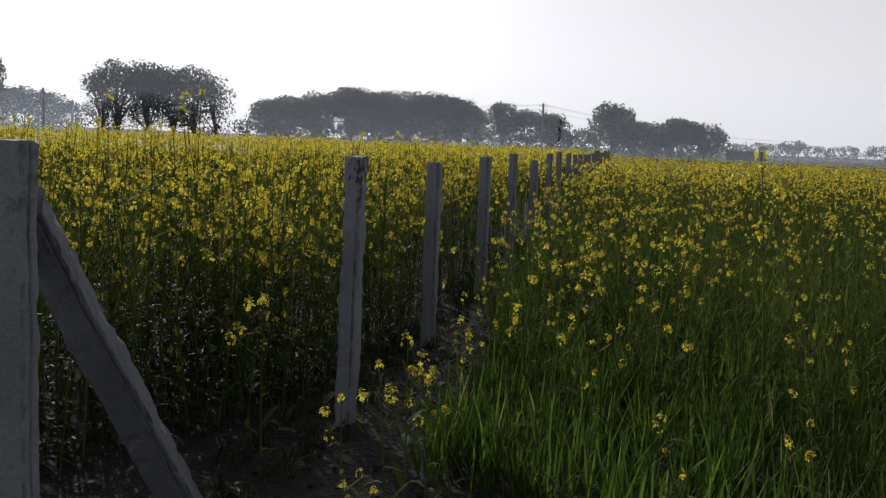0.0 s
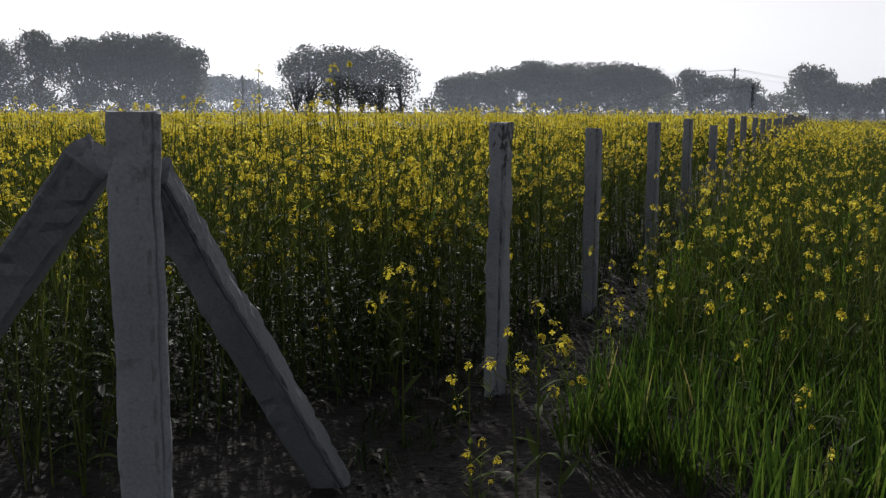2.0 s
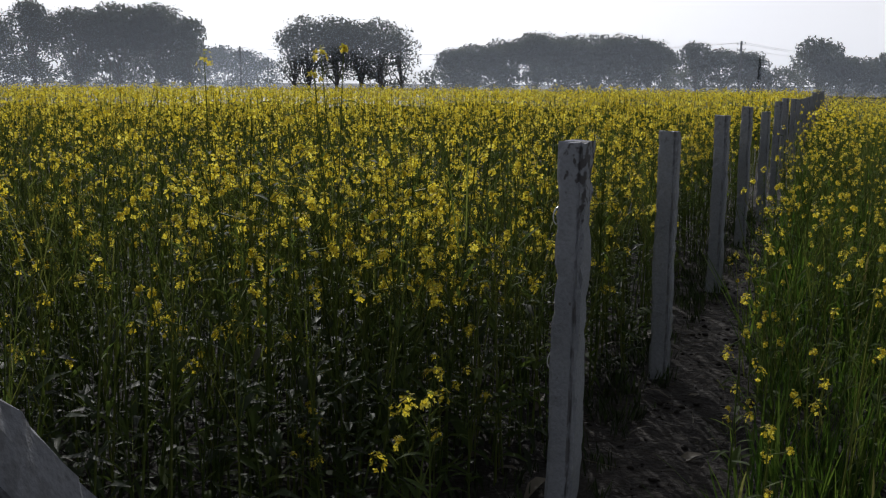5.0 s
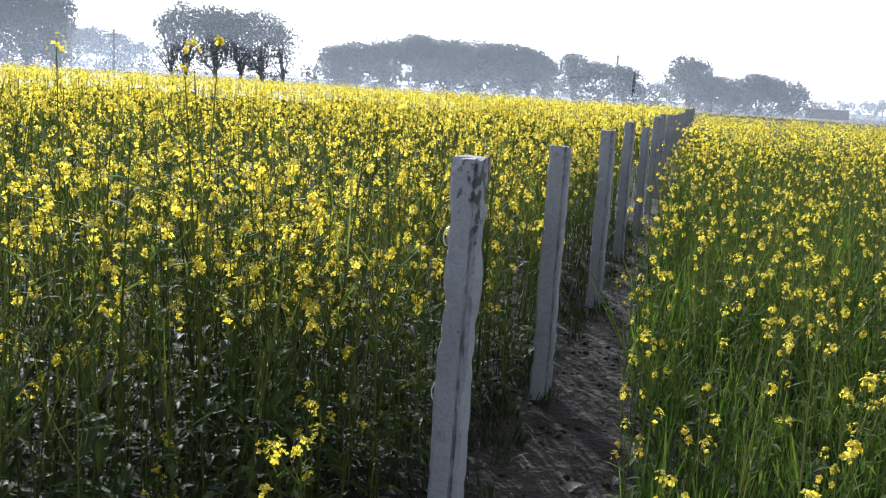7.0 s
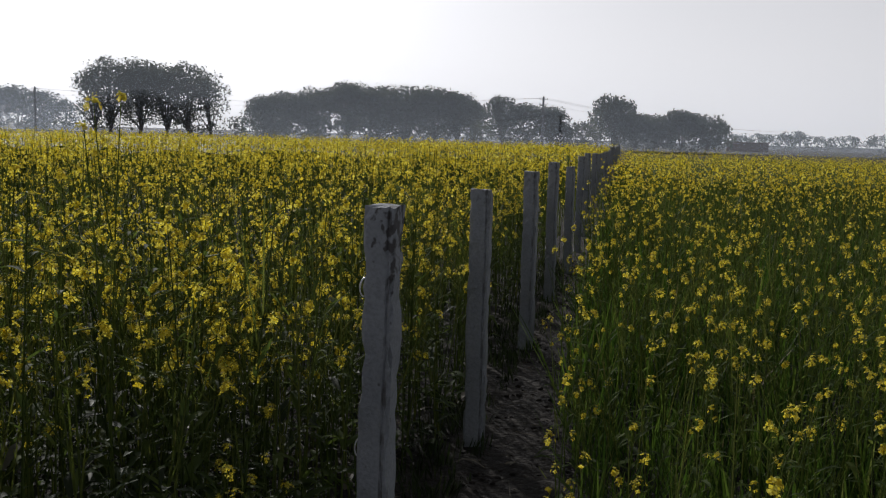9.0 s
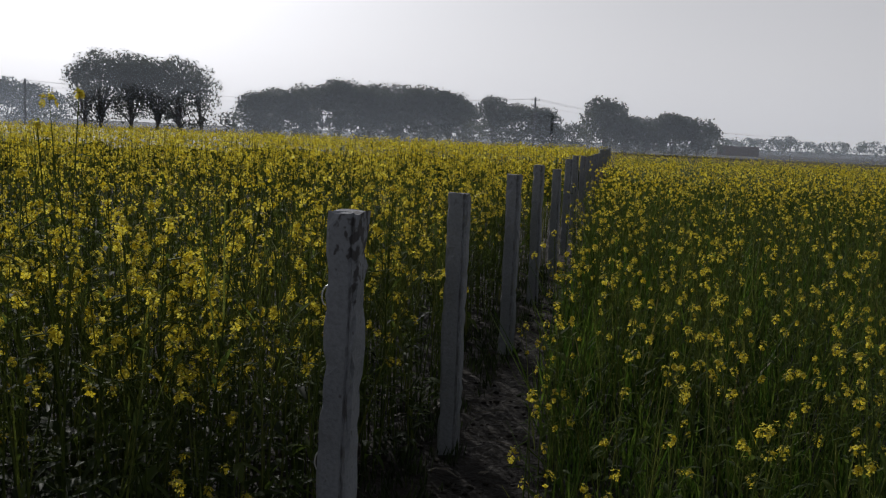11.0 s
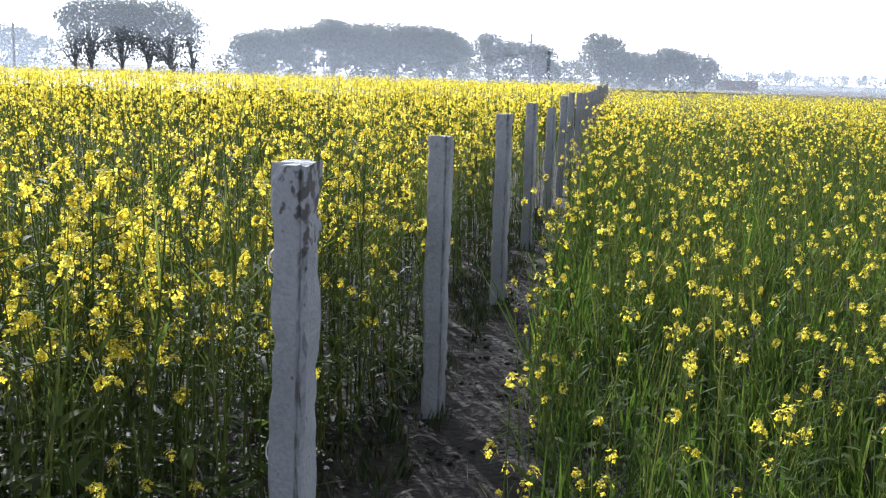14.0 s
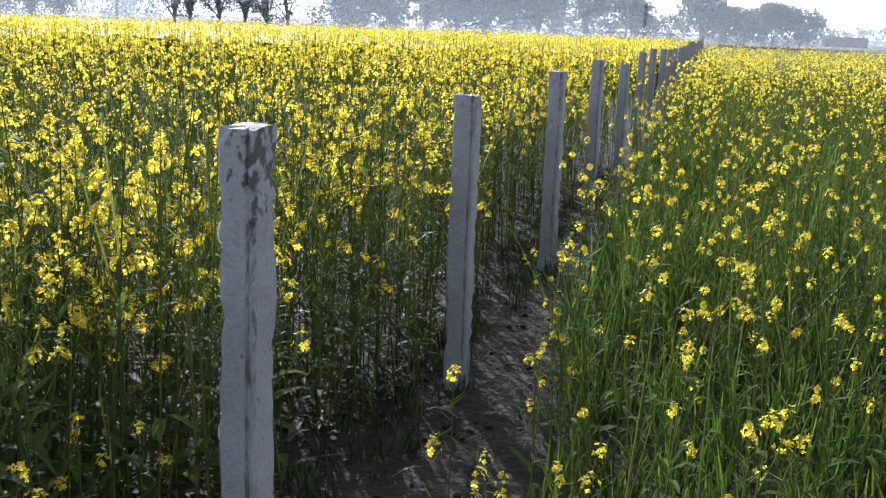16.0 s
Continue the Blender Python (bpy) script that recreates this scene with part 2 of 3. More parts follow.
def blade(soup, base, out, up, length, width, mat, steps=3, droop=0.5):
    """A lance-shaped leaf that leaves the stem along out and droops."""
    t = np.linspace(0, 1, steps + 1)
    side = unit(np.cross(out, np.array([0, 0, 1.0])) + 1e-4)
    mid = base + t[:, None] * length * (out + up * np.array([0, 0, 1.0])) - (t ** 2)[:, None] * droop * length * np.array([0, 0, 1.0])
    w = width * np.sin(np.clip(t * 0.86 + 0.10, 0, 1) * np.pi)[:, None] * 0.5
    fold = np.array([0, 0, 1.0]) * w * 0.35
    v = np.concatenate([mid - side * w + fold, mid, mid + side * w + fold])
    n1 = steps + 1
    q = np.arange(steps)
    f = np.concatenate([np.stack([q, q + 1, q + 1 + n1, q + n1], 1), np.stack([q + n1, q + 1 + n1, q + 1 + 2 * n1, q + 2 * n1], 1)])
    soup.add(v, f, mat)


def quads(soup, centers, normals, size, mat, aspect=1.0):
    """Loose quads, each facing its own way."""
    r = RNG.normal(size=centers.shape)
    a = unit(np.cross(normals, r))
    b = np.cross(normals, a)
    s = np.broadcast_to(np.asarray(size, float), (len(centers),))[:, None] * 0.5
    v = np.stack([centers - a * s, centers - b * s * aspect, centers + a * s, centers + b * s * aspect], 1).reshape(-1, 3)
    soup.add(v, np.arange(len(v)).reshape(-1, 4), mat)


def floret(soup, c, axis, r):
    """A four-petalled mustard flower."""
    a = unit(np.cross(axis, RNG.normal(size=3)))
    b = np.cross(axis, a)
    for d, e in ((a, b), (b, -a), (-a, -b), (-b, a)):
        lift = axis * r * RNG.uniform(0.1, 0.5)
        v = np.stack([c, c + d * r * 0.6 - e * r * 0.42 + lift * 0.6, c + d * r * 1.05 + lift, c + d * r * 0.6 + e * r * 0.42 + lift * 0.6])
        soup.add(v, np.array([[0, 1, 2, 3]]), 2)


def flower_head(soup, tip, r, level):
    """A dome of open flowers round a knot of buds, over a short spire of pods."""
    if level == 0:
        for _ in range(int(RNG.integers(9, 16))):
            u = unit(RNG.normal(size=3) + np.array([0, 0, 0.35]))
            c = tip + u * r * np.array([1, 1, 1.25]) * RNG.uniform(0.5, 1.0) + np.array([0, 0, -0.5 * r])
            floret(soup, c, unit(u + np.array([0, 0, 0.5])), RNG.uniform(0.0075, 0.0112))
        k = 5
        quads(soup, tip + RNG.normal(size=(k, 3)) * r * 0.25 + np.array([0, 0, r * 0.5]), unit(RNG.normal(size=(k, 3))), 0.008, 3)
    elif level == 1:
        k = int(RNG.integers(8, 13))
        u = unit(RNG.normal(size=(k, 3)) + np.array([0, 0, 0.3]))
        quads(soup, tip + u * r * np.array([0.75, 0.75, 1.1]) - np.array([0, 0, r * 0.4]), unit(u + RNG.normal(size=(k, 3)) * 0.7), RNG.uniform(0.012, 0.020, k), 2)
    else:
        k = 2 if level == 2 else 1
        u = unit(RNG.normal(size=(k, 3)) + np.array([0, 0, 0.3]))
        quads(soup, tip + u * r * 0.4, unit(u + RNG.normal(size=(k, 3)) * 0.6), RNG.uniform(0.035, 0.06, k), 2)


def mustard_template(level, height, heads, spread=0.16, leaves=9):
    """One mustard plant at the origin: stem, side shoots, leaves, pods and flower heads."""
    s = Soup()
    lean = RNG.normal(size=2) * 0.05 * height
    def on_stem(t):
        return np.array([lean[0] * t * t, lean[1] * t * t, height * t])
    segs = (5, 3, 1)[min(level, 2)]
    ts = np.linspace(0, 1, segs + 1)
    tube(s, [on_stem(t) for t in ts], np.interp(ts, [0, 1], [0.0055, 0.0018] if level < 2 else [0.008, 0.004]), 1, 3 if level < 2 else 2)
    tips = [on_stem(1.0)]
    for _ in range(heads - 1):
        t0 = RNG.uniform(0.45, 0.92)
        az = RNG.uniform(0, 2 * np.pi)
        L = height * RNG.uniform(0.16, 0.42) * (1.1 - 0.5 * t0)
        p0 = on_stem(t0)
        out = np.array([np.cos(az), np.sin(az), 0])
        reach = spread * RNG.uniform(0.4, 1.0)
        p2 = p0 + out * reach + np.array([0, 0, L])
        p2[2] = min(p2[2], height * RNG.uniform(0.74, 1.02))
        p1 = p0 * 0.5 + p2 * 0.5 + out * reach * 0.22
        if level < 2:
            tube(s, [p0, p1, p2], [0.0032, 0.0024, 0.0013], 1, 3 if level == 0 else 2)
        tips.append(p2)
    for k, tip in enumerate(tips):
        s.tag = 1 + k
        big = RNG.random() < 0.65
        flower_head(s, tip, RNG.uniform(0.018, 0.030) * (1.0 if big else 0.55), level)
        s.tag = 0
        if level == 0:
            for _ in range(int(RNG.integers(3, 8))):
                dz = RNG.uniform(0.03, 0.16)
                az = RNG.uniform(0, 2 * np.pi)
                o = np.array([np.cos(az), np.sin(az), 0.9])
                p = tip - np.array([0, 0, dz])
                tube(s, [p, p + o * RNG.uniform(0.02, 0.045)], [0.0014, 0.0006], 1, 2)
    for k in range(leaves if level < 2 else 2):
        s.tag = 100 + k
        t0 = RNG.uniform(0.05, 0.92) if level < 2 else RNG.uniform(0.3, 0.8)
        az = RNG.uniform(0, 2 * np.pi)
        L = (0.15 - 0.10 * t0) * RNG.uniform(0.6, 1.3) * (1 if level < 2 else 1.8)
        blade(s, on_stem(t0), np.array([np.cos(az), np.sin(az), 0]), RNG.uniform(0.2, 0.9), L, L * RNG.uniform(0.16, 0.32), 0, (3, 2, 1)[min(level, 2)], RNG.uniform(0.0, 0.8))
    return (*s.arrays(), np.concatenate(s.t))


def scatter(name, templates, places, scales, turns, materials, label, category, tilt=0.06):
    """Many plants as one mesh: real geometry, each turned, sized and tilted."""
    pick = RNG.integers(0, len(templates), len(places))
    V, F, M, n = [], [], [], 0
    for k, (tv, tf, tm, *_) in enumerate(templates):
        idx = np.nonzero(pick == k)[0]
        if not len(idx):
            continue
        c, s_ = np.cos(turns[idx]), np.sin(turns[idx])
        sc = scales[idx]
        x = (tv[None, :, 0] * c[:, None] - tv[None, :, 1] * s_[:, None]) * sc[:, None]
        y = (tv[None, :, 0] * s_[:, None] + tv[None, :, 1] * c[:, None]) * sc[:, None]
        z = tv[None, :, 2] * sc[:, None]
        t = RNG.normal(size=(len(idx), 2)) * tilt
        x = x + z * t[:, :1]
        y = y + z * t[:, 1:]
        v = np.stack([x, y, z], 2) + places[idx][:, None, :]
        V.append(v.reshape(-1, 3))
        F.append((tf[None] + (np.arange(len(idx)) * len(tv))[:, None, None] + n).reshape(-1, tf.shape[1]))
        M.append(np.tile(tm, len(idx)))
        n += len(idx) * len(tv)
    me = mesh_from(name, np.concatenate(V), np.concatenate(F), np.concatenate(M), materials)
    return tagged(new(name, me), label, category, kind="stuff")


# ---- plan ----
def ground_z(x, y):
    """Height of the bare earth: a low trodden bund along the posts, flat fields beyond."""
    near = np.exp(-(np.asarray(x) - 0.2) ** 2 / 1.2)
    return 0.012 * np.sin(np.asarray(y) * 2.1 + 3 * np.sin(np.asarray(x) * 1.7)) * near - 0.03 * (1 - near)


def left_edge(y):
    """Edge of the mustard field on the far side of the posts."""
    return -0.22 - 0.08 * np.sin(y * 1.9) - 0.06 * np.sin(y * 5.3 + 1) - 0.75 * np.clip((0.4 - y) / 1.4, 0, 1)


def right_edge(y):
    """Edge of the wheat on the near side of the path."""
    return np.interp(y, [-8, -1.2, 0.2, 1.6, 3.2, 6, 12, 60], [0.62, 0.60, 0.52, 0.44, 0.38, 0.32, 0.26, 0.2]) + 0.04 * np.sin(y * 4.1) + 0.025 * np.sin(y * 11.0)


EYE = np.array([0.8, -2.6])


def wedge(rmin, rmax, per_m2, az=(-27, 63)):
    """Random places in a ring sector seen from the path, azimuths to the left of the fence line."""
    area = radians(az[1] - az[0]) / 2 * (rmax ** 2 - rmin ** 2)
    k = int(area * per_m2)
    r = np.sqrt(RNG.uniform(rmin ** 2, rmax ** 2, k))
    a = np.radians(RNG.uniform(*az, k))
    return np.stack([EYE[0] - np.sin(a) * r, EYE[1] + np.cos(a) * r], 1)


def clear_of_walk(p, reach=0.75):
    """Keeps plants off the strip the walker stands on."""
    w = np.array([[1.4, -4.4], [1.45, -4.0], [1.2, -3.4], [0.9, -2.9], [0.65, -2.5], [0.62, -2.0], [0.62, -1.5]])
    return np.min(np.linalg.norm(p[:, None] - w[None], axis=2), axis=1) > reach


def to3(p):
    return np.column_stack([p, ground_z(p[:, 0], p[:, 1])])


# ---- ground ----
def axis_steps(fine_lo, fine_hi, step, far):
    a = list(np.arange(fine_lo, fine_hi + 1e-6, step))
    g = step
    while a[-1] < far:
        g *= 1.35
        a.append(a[-1] + g)
    g = step
    while a[0] > -far:
        g *= 1.35
        a.insert(0, a[0] - g)
    return np.array(a)


gx, gy = axis_steps(-2.5, 3.0, 0.06, 2500), axis_steps(-5.0, 9.0, 0.08, 2500)
X, Y = np.meshgrid(gx, gy, indexing="ij")
Z = ground_z(X, Y)
close = np.exp(-((X - 0.2) / 2.2) ** 2 - ((Y - 1.5) / 6) ** 2)
rough = RNG.normal(size=X.shape)
rough = (rough + np.roll(rough, 1, 0) + np.roll(rough, 1, 1) + np.roll(rough, (1, 1), (0, 1))) / 2
Z = Z + close * rough * 0.009
i, j = np.meshgrid(np.arange(len(gx) - 1), np.arange(len(gy) - 1), indexing="ij")
i, j, w = i.ravel(), j.ravel(), len(gy)
gf = np.stack([i * w + j, (i + 1) * w + j, (i + 1) * w + j + 1, i * w + j + 1], 1)
ground = tagged(new("ground", mesh_from("ground", np.stack([X, Y, Z], 2).reshape(-1, 3), gf, np.zeros(len(gf)), [SHADED_SOIL])),
                "bare brown shade-darkened field soil with a trodden path between crops", "ground", kind="structure")


# ---- fence posts ----
def post_mesh(h, w, d, seed, deep=0.35, worn=1.0):
    """A cast concrete post: chamfered, a bit bowed, with chipped arrises and an uneven head."""
    r = random.Random(seed)
    bm = bmesh.new()
    rows, c = 44, 0.011
    g = w / 2 - 0.021                      # a rough seam runs down the face beside one arris
    prof = [(-w / 2 + c, -d / 2), (0, -d / 2), (g - 0.005, -d / 2), (g, -d / 2 + 0.007), (g + 0.006, -d / 2 + 0.001), (w / 2 - c * 0.5, -d / 2), (w / 2, -d / 2 + c * 0.6), (w / 2, 0), (w / 2, d / 2 - c),
            (w / 2 - c, d / 2), (0, d / 2), (-w / 2 + c, d / 2), (-w / 2, d / 2 - c), (-w / 2, 0), (-w / 2, -d / 2 + c)]
    sharp, np_ = {0, 5, 6, 8, 9, 11, 12, 14}, 15
    bow, ph = r.uniform(-0.004, 0.004), r.uniform(0, 6)
    rings = []
    for k in range(rows + 1):
        z = -deep + (h + deep) * k / rows
        off = bow * math.sin(3.1 * k / rows) + 0.002 * math.sin(z * 9 + ph)
        ring = []
        for q, (x, y) in enumerate(prof):
            corner = q in sharp
            chip = (r.random() ** 5) * 0.011 * worn * (1 if corner else 0.25)
            s = 1 - chip / (w / 2)
            zz = z + (r.uniform(-0.007, 0.003) if k == rows else 0)
            side = 0.0014 * math.sin(z * 13 + ph * 2) + 0.0012 * math.sin(z * 31 + ph) if x > 0.02 else 0.001 * math.sin(z * 11 + ph)
            ring.append(bm.verts.new((x * s + off + side + r.uniform(-1, 1) * 0.0012 * worn, y * s + r.uniform(-1, 1) * 0.0012 * worn, zz)))
        rings.append(ring)
    for a, b in zip(rings, rings[1:]):
        for q in range(np_):
            bm.faces.new((a[q], a[(q + 1) % np_], b[(q + 1) % np_], b[q]))
    top = bm.verts.new((0.004, 0, h - 0.002))
    for q in range(np_):
        bm.faces.new((rings[-1][q], rings[-1][(q + 1) % np_], top))
    bm.faces.new(list(reversed(rings[0])))
    return bm


def wire_tie(parent, z, w, d):
    """A loose loop of binding wire round the post."""
    s = Soup()
    t = np.linspace(-1.5, 1.6, 12)
    loop = np.stack([-w / 2 + 0.004 - 0.016 * np.cos(t), -d / 2 + 0.03 + 0.006 * t, z + 0.026 * np.sin(t)], 1)
    tube(s, loop, np.full(len(t), 0.0022), 0, 5)
    v, f, m = s.arrays()
    ob = new("wire_tie", mesh_from("wire_tie", v, f, m, [WIRE]))
    ob.parent = parent
    return tagged(ob, "loose loop of galvanised wire")


POSTS = [  # x, y, height, lean to the right, lean back, width, depth
    (0.016, 0.0, 1.31, 0.042, -0.015, 0.092, 0.105), (-0.004, 2.0, 1.255, -0.004, 0.01, 0.100, 0.100), (0.004, 4.16, 1.275, 0.003, 0.0, 0.098, 0.100),
    (-0.012, 6.33, 1.29, -0.017, -0.01, 0.096, 0.100), (0.01, 8.38, 1.20, -0.010, 0.0, 0.098, 0.100)]
rp = random.Random(5)
for k in range(16):
    POSTS.append((0.0, 10.45 + 2.08 * k + rp.uniform(-0.1, 0.1), rp.uniform(1.2, 1.31), rp.uniform(-0.03, 0.03), rp.uniform(-0.03, 0.03), 0.098, 0.1))
for k, (x, y, h, lx, ly, w, d) in enumerate(POSTS):
    base = new("fence_post")
    base.matrix_basis = Matrix(((1, 0, lx / h, x), (0, 1, ly / h, y), (0, 0, 1, 0), (0, 0, 0, 1))) @ pose(0, 0, 0, 0, 0, rp.uniform(-4, 4))
    part("shaft", post_mesh(h, w, d, k), STAINED if k == 0 else CONCRETE, base)
    tagged(base, "grey concrete fence post with dark stained head" if k == 0 else "weathered grey concrete fence post set in bare soil", "fence post", "row of fence posts")
    if k == 0:
        wire_tie(base, 1.08, w, d)
        wire_tie(base, 0.62, w, d)

corner = new("corner_post")
corner.matrix_basis = pose(-0.25, -2.20, 0, 0, 0, 38)
part("shaft", post_mesh(1.355, 0.14, 0.13, 91), CONCRETE, corner)
tagged(corner, "thick grey concrete corner post between two braces", "fence post", "row of fence posts")


def brace(foot, head, w, d, seed, turn, label):
    """A concrete post leant as a brace against the corner post."""
    f, hd = Vector(foot), Vector(head)
    axis = (hd - f)
    ob = new("brace_post")
    q = axis.to_track_quat('Z', 'Y').to_matrix().to_4x4()
    ob.matrix_basis = Matrix.Translation(f) @ q @ pose(0, 0, 0, 0, 0, turn)
    part("shaft", post_mesh(axis.length, w, d, seed, 0.25, 1.35), GRIMY_SHADED, ob)
    return tagged(ob, label, "brace post", "corner braces")


brace((-0.175, -1.28, 0.0), (-0.265, -2.13, 1.18), 0.118, 0.130, 41, 32, "rough grimy concrete brace leaning on the corner post, toned dark for shade")
brace((-1.60, -2.086, 0.0), (-0.39, -2.198, 1.235), 0.127, 0.144, 43, 116, "rough grimy concrete brace leaning on the corner post, toned dark for shade")


# ---- distant groves, poles and wall ----
def tree(name, x, y, height, width, seed, leaf=HAZED_TREE_LEAF, bare=0.0, trunk=0.22, deep=None, size=0.42, label="", lobes=11):
    """A broad field tree: tapered trunk, forking limbs, and a crown of many small leaf clumps with gaps."""
    r = np.random.default_rng(seed)
    top = new(name)
    top.location = (x, y, -0.05)
    deep = deep or width * 0.8
    wood = Soup()
    base_h = height * trunk
    rad = 0.028 * height
    tube(wood, [(0, 0, 0), (0.1, 0, base_h * 0.5), (0.15, 0.1, base_h)], [rad * 1.0, rad * 0.8, rad * 0.6], 0, 7)
    cen, ext = [], []
    for k in range(lobes):
        a, q = r.uniform(0, 2 * np.pi), math.sqrt(r.uniform(0.0, 1))
        lr = r.uniform(0.15, 0.23) * min(width, height)
        lx, ly = math.cos(a) * q * (width * 0.5 - lr), math.sin(a) * q * (deep * 0.5 - lr)
        dome = height * (1.0 - 0.30 * q ** 3 - r.uniform(0, 0.06)) - lr * 0.9
        low = base_h + lr * 0.5
        zt = dome if k % 5 < 3 else r.uniform(min(low, dome), dome)
        cen.append((lx, ly, zt)), ext.append(lr)
    cen, ext = np.array(cen), np.array(ext)
    for c in cen[::3]:
        mid = np.array([c[0] * 0.35, c[1] * 0.35, base_h + (c[2] - base_h) * 0.45])
        tube(wood, [(0.15, 0.1, base_h * 0.85), mid, c], [rad * 0.55, rad * 0.36, rad * 0.12], 0, 5)
        for _ in range(3):
            e = c + unit(r.normal(size=3)) * ext.mean() * 1.0
            tube(wood, [mid * 0.4 + c * 0.6, e], [rad * 0.16, rad * 0.05], 0, 3)
    v, f, m = wood.arrays()
    t = new("trunk", mesh_from("trunk", v, f, m, [BARK]))
    t.parent = top
    s = Soup()
    dens = (1 - bare)
    for c, e in zip(cen, ext):
        k = int(dens * 11.0 * (e / size) ** 2)
        u = unit(r.normal(size=(k, 3)))
        rr = r.uniform(0.55, 1.0, k) ** 0.5
        lump = 1 + 0.22 * np.sin(u[:, 0] * 5 + c[0]) * np.sin(u[:, 2] * 6 + c[1]) + r.normal(size=k) * 0.05
        p = c + u * (rr * lump * e)[:, None] * np.array([1.1, 1.1, 0.85])
        quads(s, p, unit(u + r.normal(size=(k, 3)) * 0.9), r.uniform(0.5, 1.2, k) * size, 0, 0.7)
    v, f, m = s.arrays()
    crown = new("crown", mesh_from("crown", v, f, m, [leaf]))
    crown.parent = top
    return tagged(top, label or "dark leafy tree behind the field, leaf colour greyed for haze", "tree", "distant trees")


def at_az(az, dist):
    """A place at a bearing to the left of the fence line."""
    return 0.9 - math.sin(radians(az)) * dist, -3.0 + math.cos(radians(az)) * dist


GROVE = [  # bearing, distance, top, width
    (57.0, 152, 9.0, 12.0), (54.0, 152, 8.6, 9.0), (51.8, 152, 9.6, 6.0), (50.5, 152, 12.0, 8.0), (48.8, 153, 9.8, 7.0), (47.2, 152, 11.2, 8.5), (45.0, 152, 12.1, 6.0), (42.8, 152, 11.7, 7.0),
    (40.7, 152, 12.5, 8.5), (38.4, 152, 12.5, 8.5), (36.9, 153, 11.2, 5.0),
    (21.8, 160, 6.9, 5.0), (20.5, 160, 7.9, 7.0), (18.7, 160, 8.6, 7.5), (17.0, 160, 9.4, 8.0), (15.2, 162, 9.4, 8.0), (13.5, 160, 9.2, 8.0), (11.9, 161, 9.0, 7.5), (10.5, 160, 8.4, 5.5), (9.6, 162, 7.0, 4.0),
    (7.9, 172, 8.5, 5.0), (6.4, 172, 7.4, 7.0), (5.0, 172, 7.0, 5.5), (3.1, 172, 4.5, 7.0),
    (1.45, 144, 7.9, 5.6), (0.2, 146, 5.6, 4.6), (-0.9, 144, 5.2, 5.6), (-2.4, 144, 6.0, 5.6), (-3.8, 144, 5.5, 5.0)]
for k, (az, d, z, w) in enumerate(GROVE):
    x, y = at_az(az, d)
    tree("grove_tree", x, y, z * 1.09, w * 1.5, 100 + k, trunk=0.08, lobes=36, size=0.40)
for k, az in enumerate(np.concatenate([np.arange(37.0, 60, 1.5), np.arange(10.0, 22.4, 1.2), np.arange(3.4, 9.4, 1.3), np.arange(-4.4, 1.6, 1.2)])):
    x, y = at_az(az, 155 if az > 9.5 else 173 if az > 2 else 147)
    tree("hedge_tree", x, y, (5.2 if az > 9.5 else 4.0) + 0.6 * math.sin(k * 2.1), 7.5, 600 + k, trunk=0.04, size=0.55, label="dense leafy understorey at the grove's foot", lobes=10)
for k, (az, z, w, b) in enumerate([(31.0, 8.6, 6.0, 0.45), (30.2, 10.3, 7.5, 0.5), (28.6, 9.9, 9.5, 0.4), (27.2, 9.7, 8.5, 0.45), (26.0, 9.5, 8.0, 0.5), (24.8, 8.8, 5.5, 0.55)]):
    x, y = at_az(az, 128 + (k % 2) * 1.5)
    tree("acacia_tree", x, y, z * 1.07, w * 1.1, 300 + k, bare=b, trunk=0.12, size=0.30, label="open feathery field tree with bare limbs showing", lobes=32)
for k, (az, z, w) in enumerate([(23.4, 3.9, 4.2), (9.0, 4.2, 4.2), (2.3, 3.6, 3.6)]):
    x, y = at_az(az, 134)
    tree("shrub", x, y, z, w, 340 + k, trunk=0.1, bare=0.3, label="low scrubby bush at the field's far edge", lobes=7)
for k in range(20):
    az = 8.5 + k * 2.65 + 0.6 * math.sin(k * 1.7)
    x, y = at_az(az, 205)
    tree("scrub", x, y, 3.2 + 0.8 * math.sin(k * 2.9), 11.5, 500 + k, HAZED_FAR_LEAF, trunk=0.05, size=0.7, label="low scrub behind the groves, leaf colour greyed for haze", lobes=9)
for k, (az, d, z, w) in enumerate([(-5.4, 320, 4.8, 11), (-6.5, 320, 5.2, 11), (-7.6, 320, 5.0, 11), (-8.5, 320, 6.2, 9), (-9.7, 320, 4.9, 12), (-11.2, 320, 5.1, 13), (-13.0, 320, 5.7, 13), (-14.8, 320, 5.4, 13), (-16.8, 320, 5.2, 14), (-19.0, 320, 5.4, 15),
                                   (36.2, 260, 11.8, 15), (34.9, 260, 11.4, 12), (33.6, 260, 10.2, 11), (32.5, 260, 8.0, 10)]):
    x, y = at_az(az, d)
    tree("far_tree", x, y, z * 1.03, w * 1.4, 400 + k, HAZED_TREE_LEAF if az < 0 else HAZED_FAR_LEAF, trunk=0.02, size=0.6, label="tree on the horizon, leaf colour greyed for haze", lobes=26)


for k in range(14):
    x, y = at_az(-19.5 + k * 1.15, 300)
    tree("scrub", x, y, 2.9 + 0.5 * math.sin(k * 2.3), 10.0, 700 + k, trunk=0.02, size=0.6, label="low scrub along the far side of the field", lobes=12)


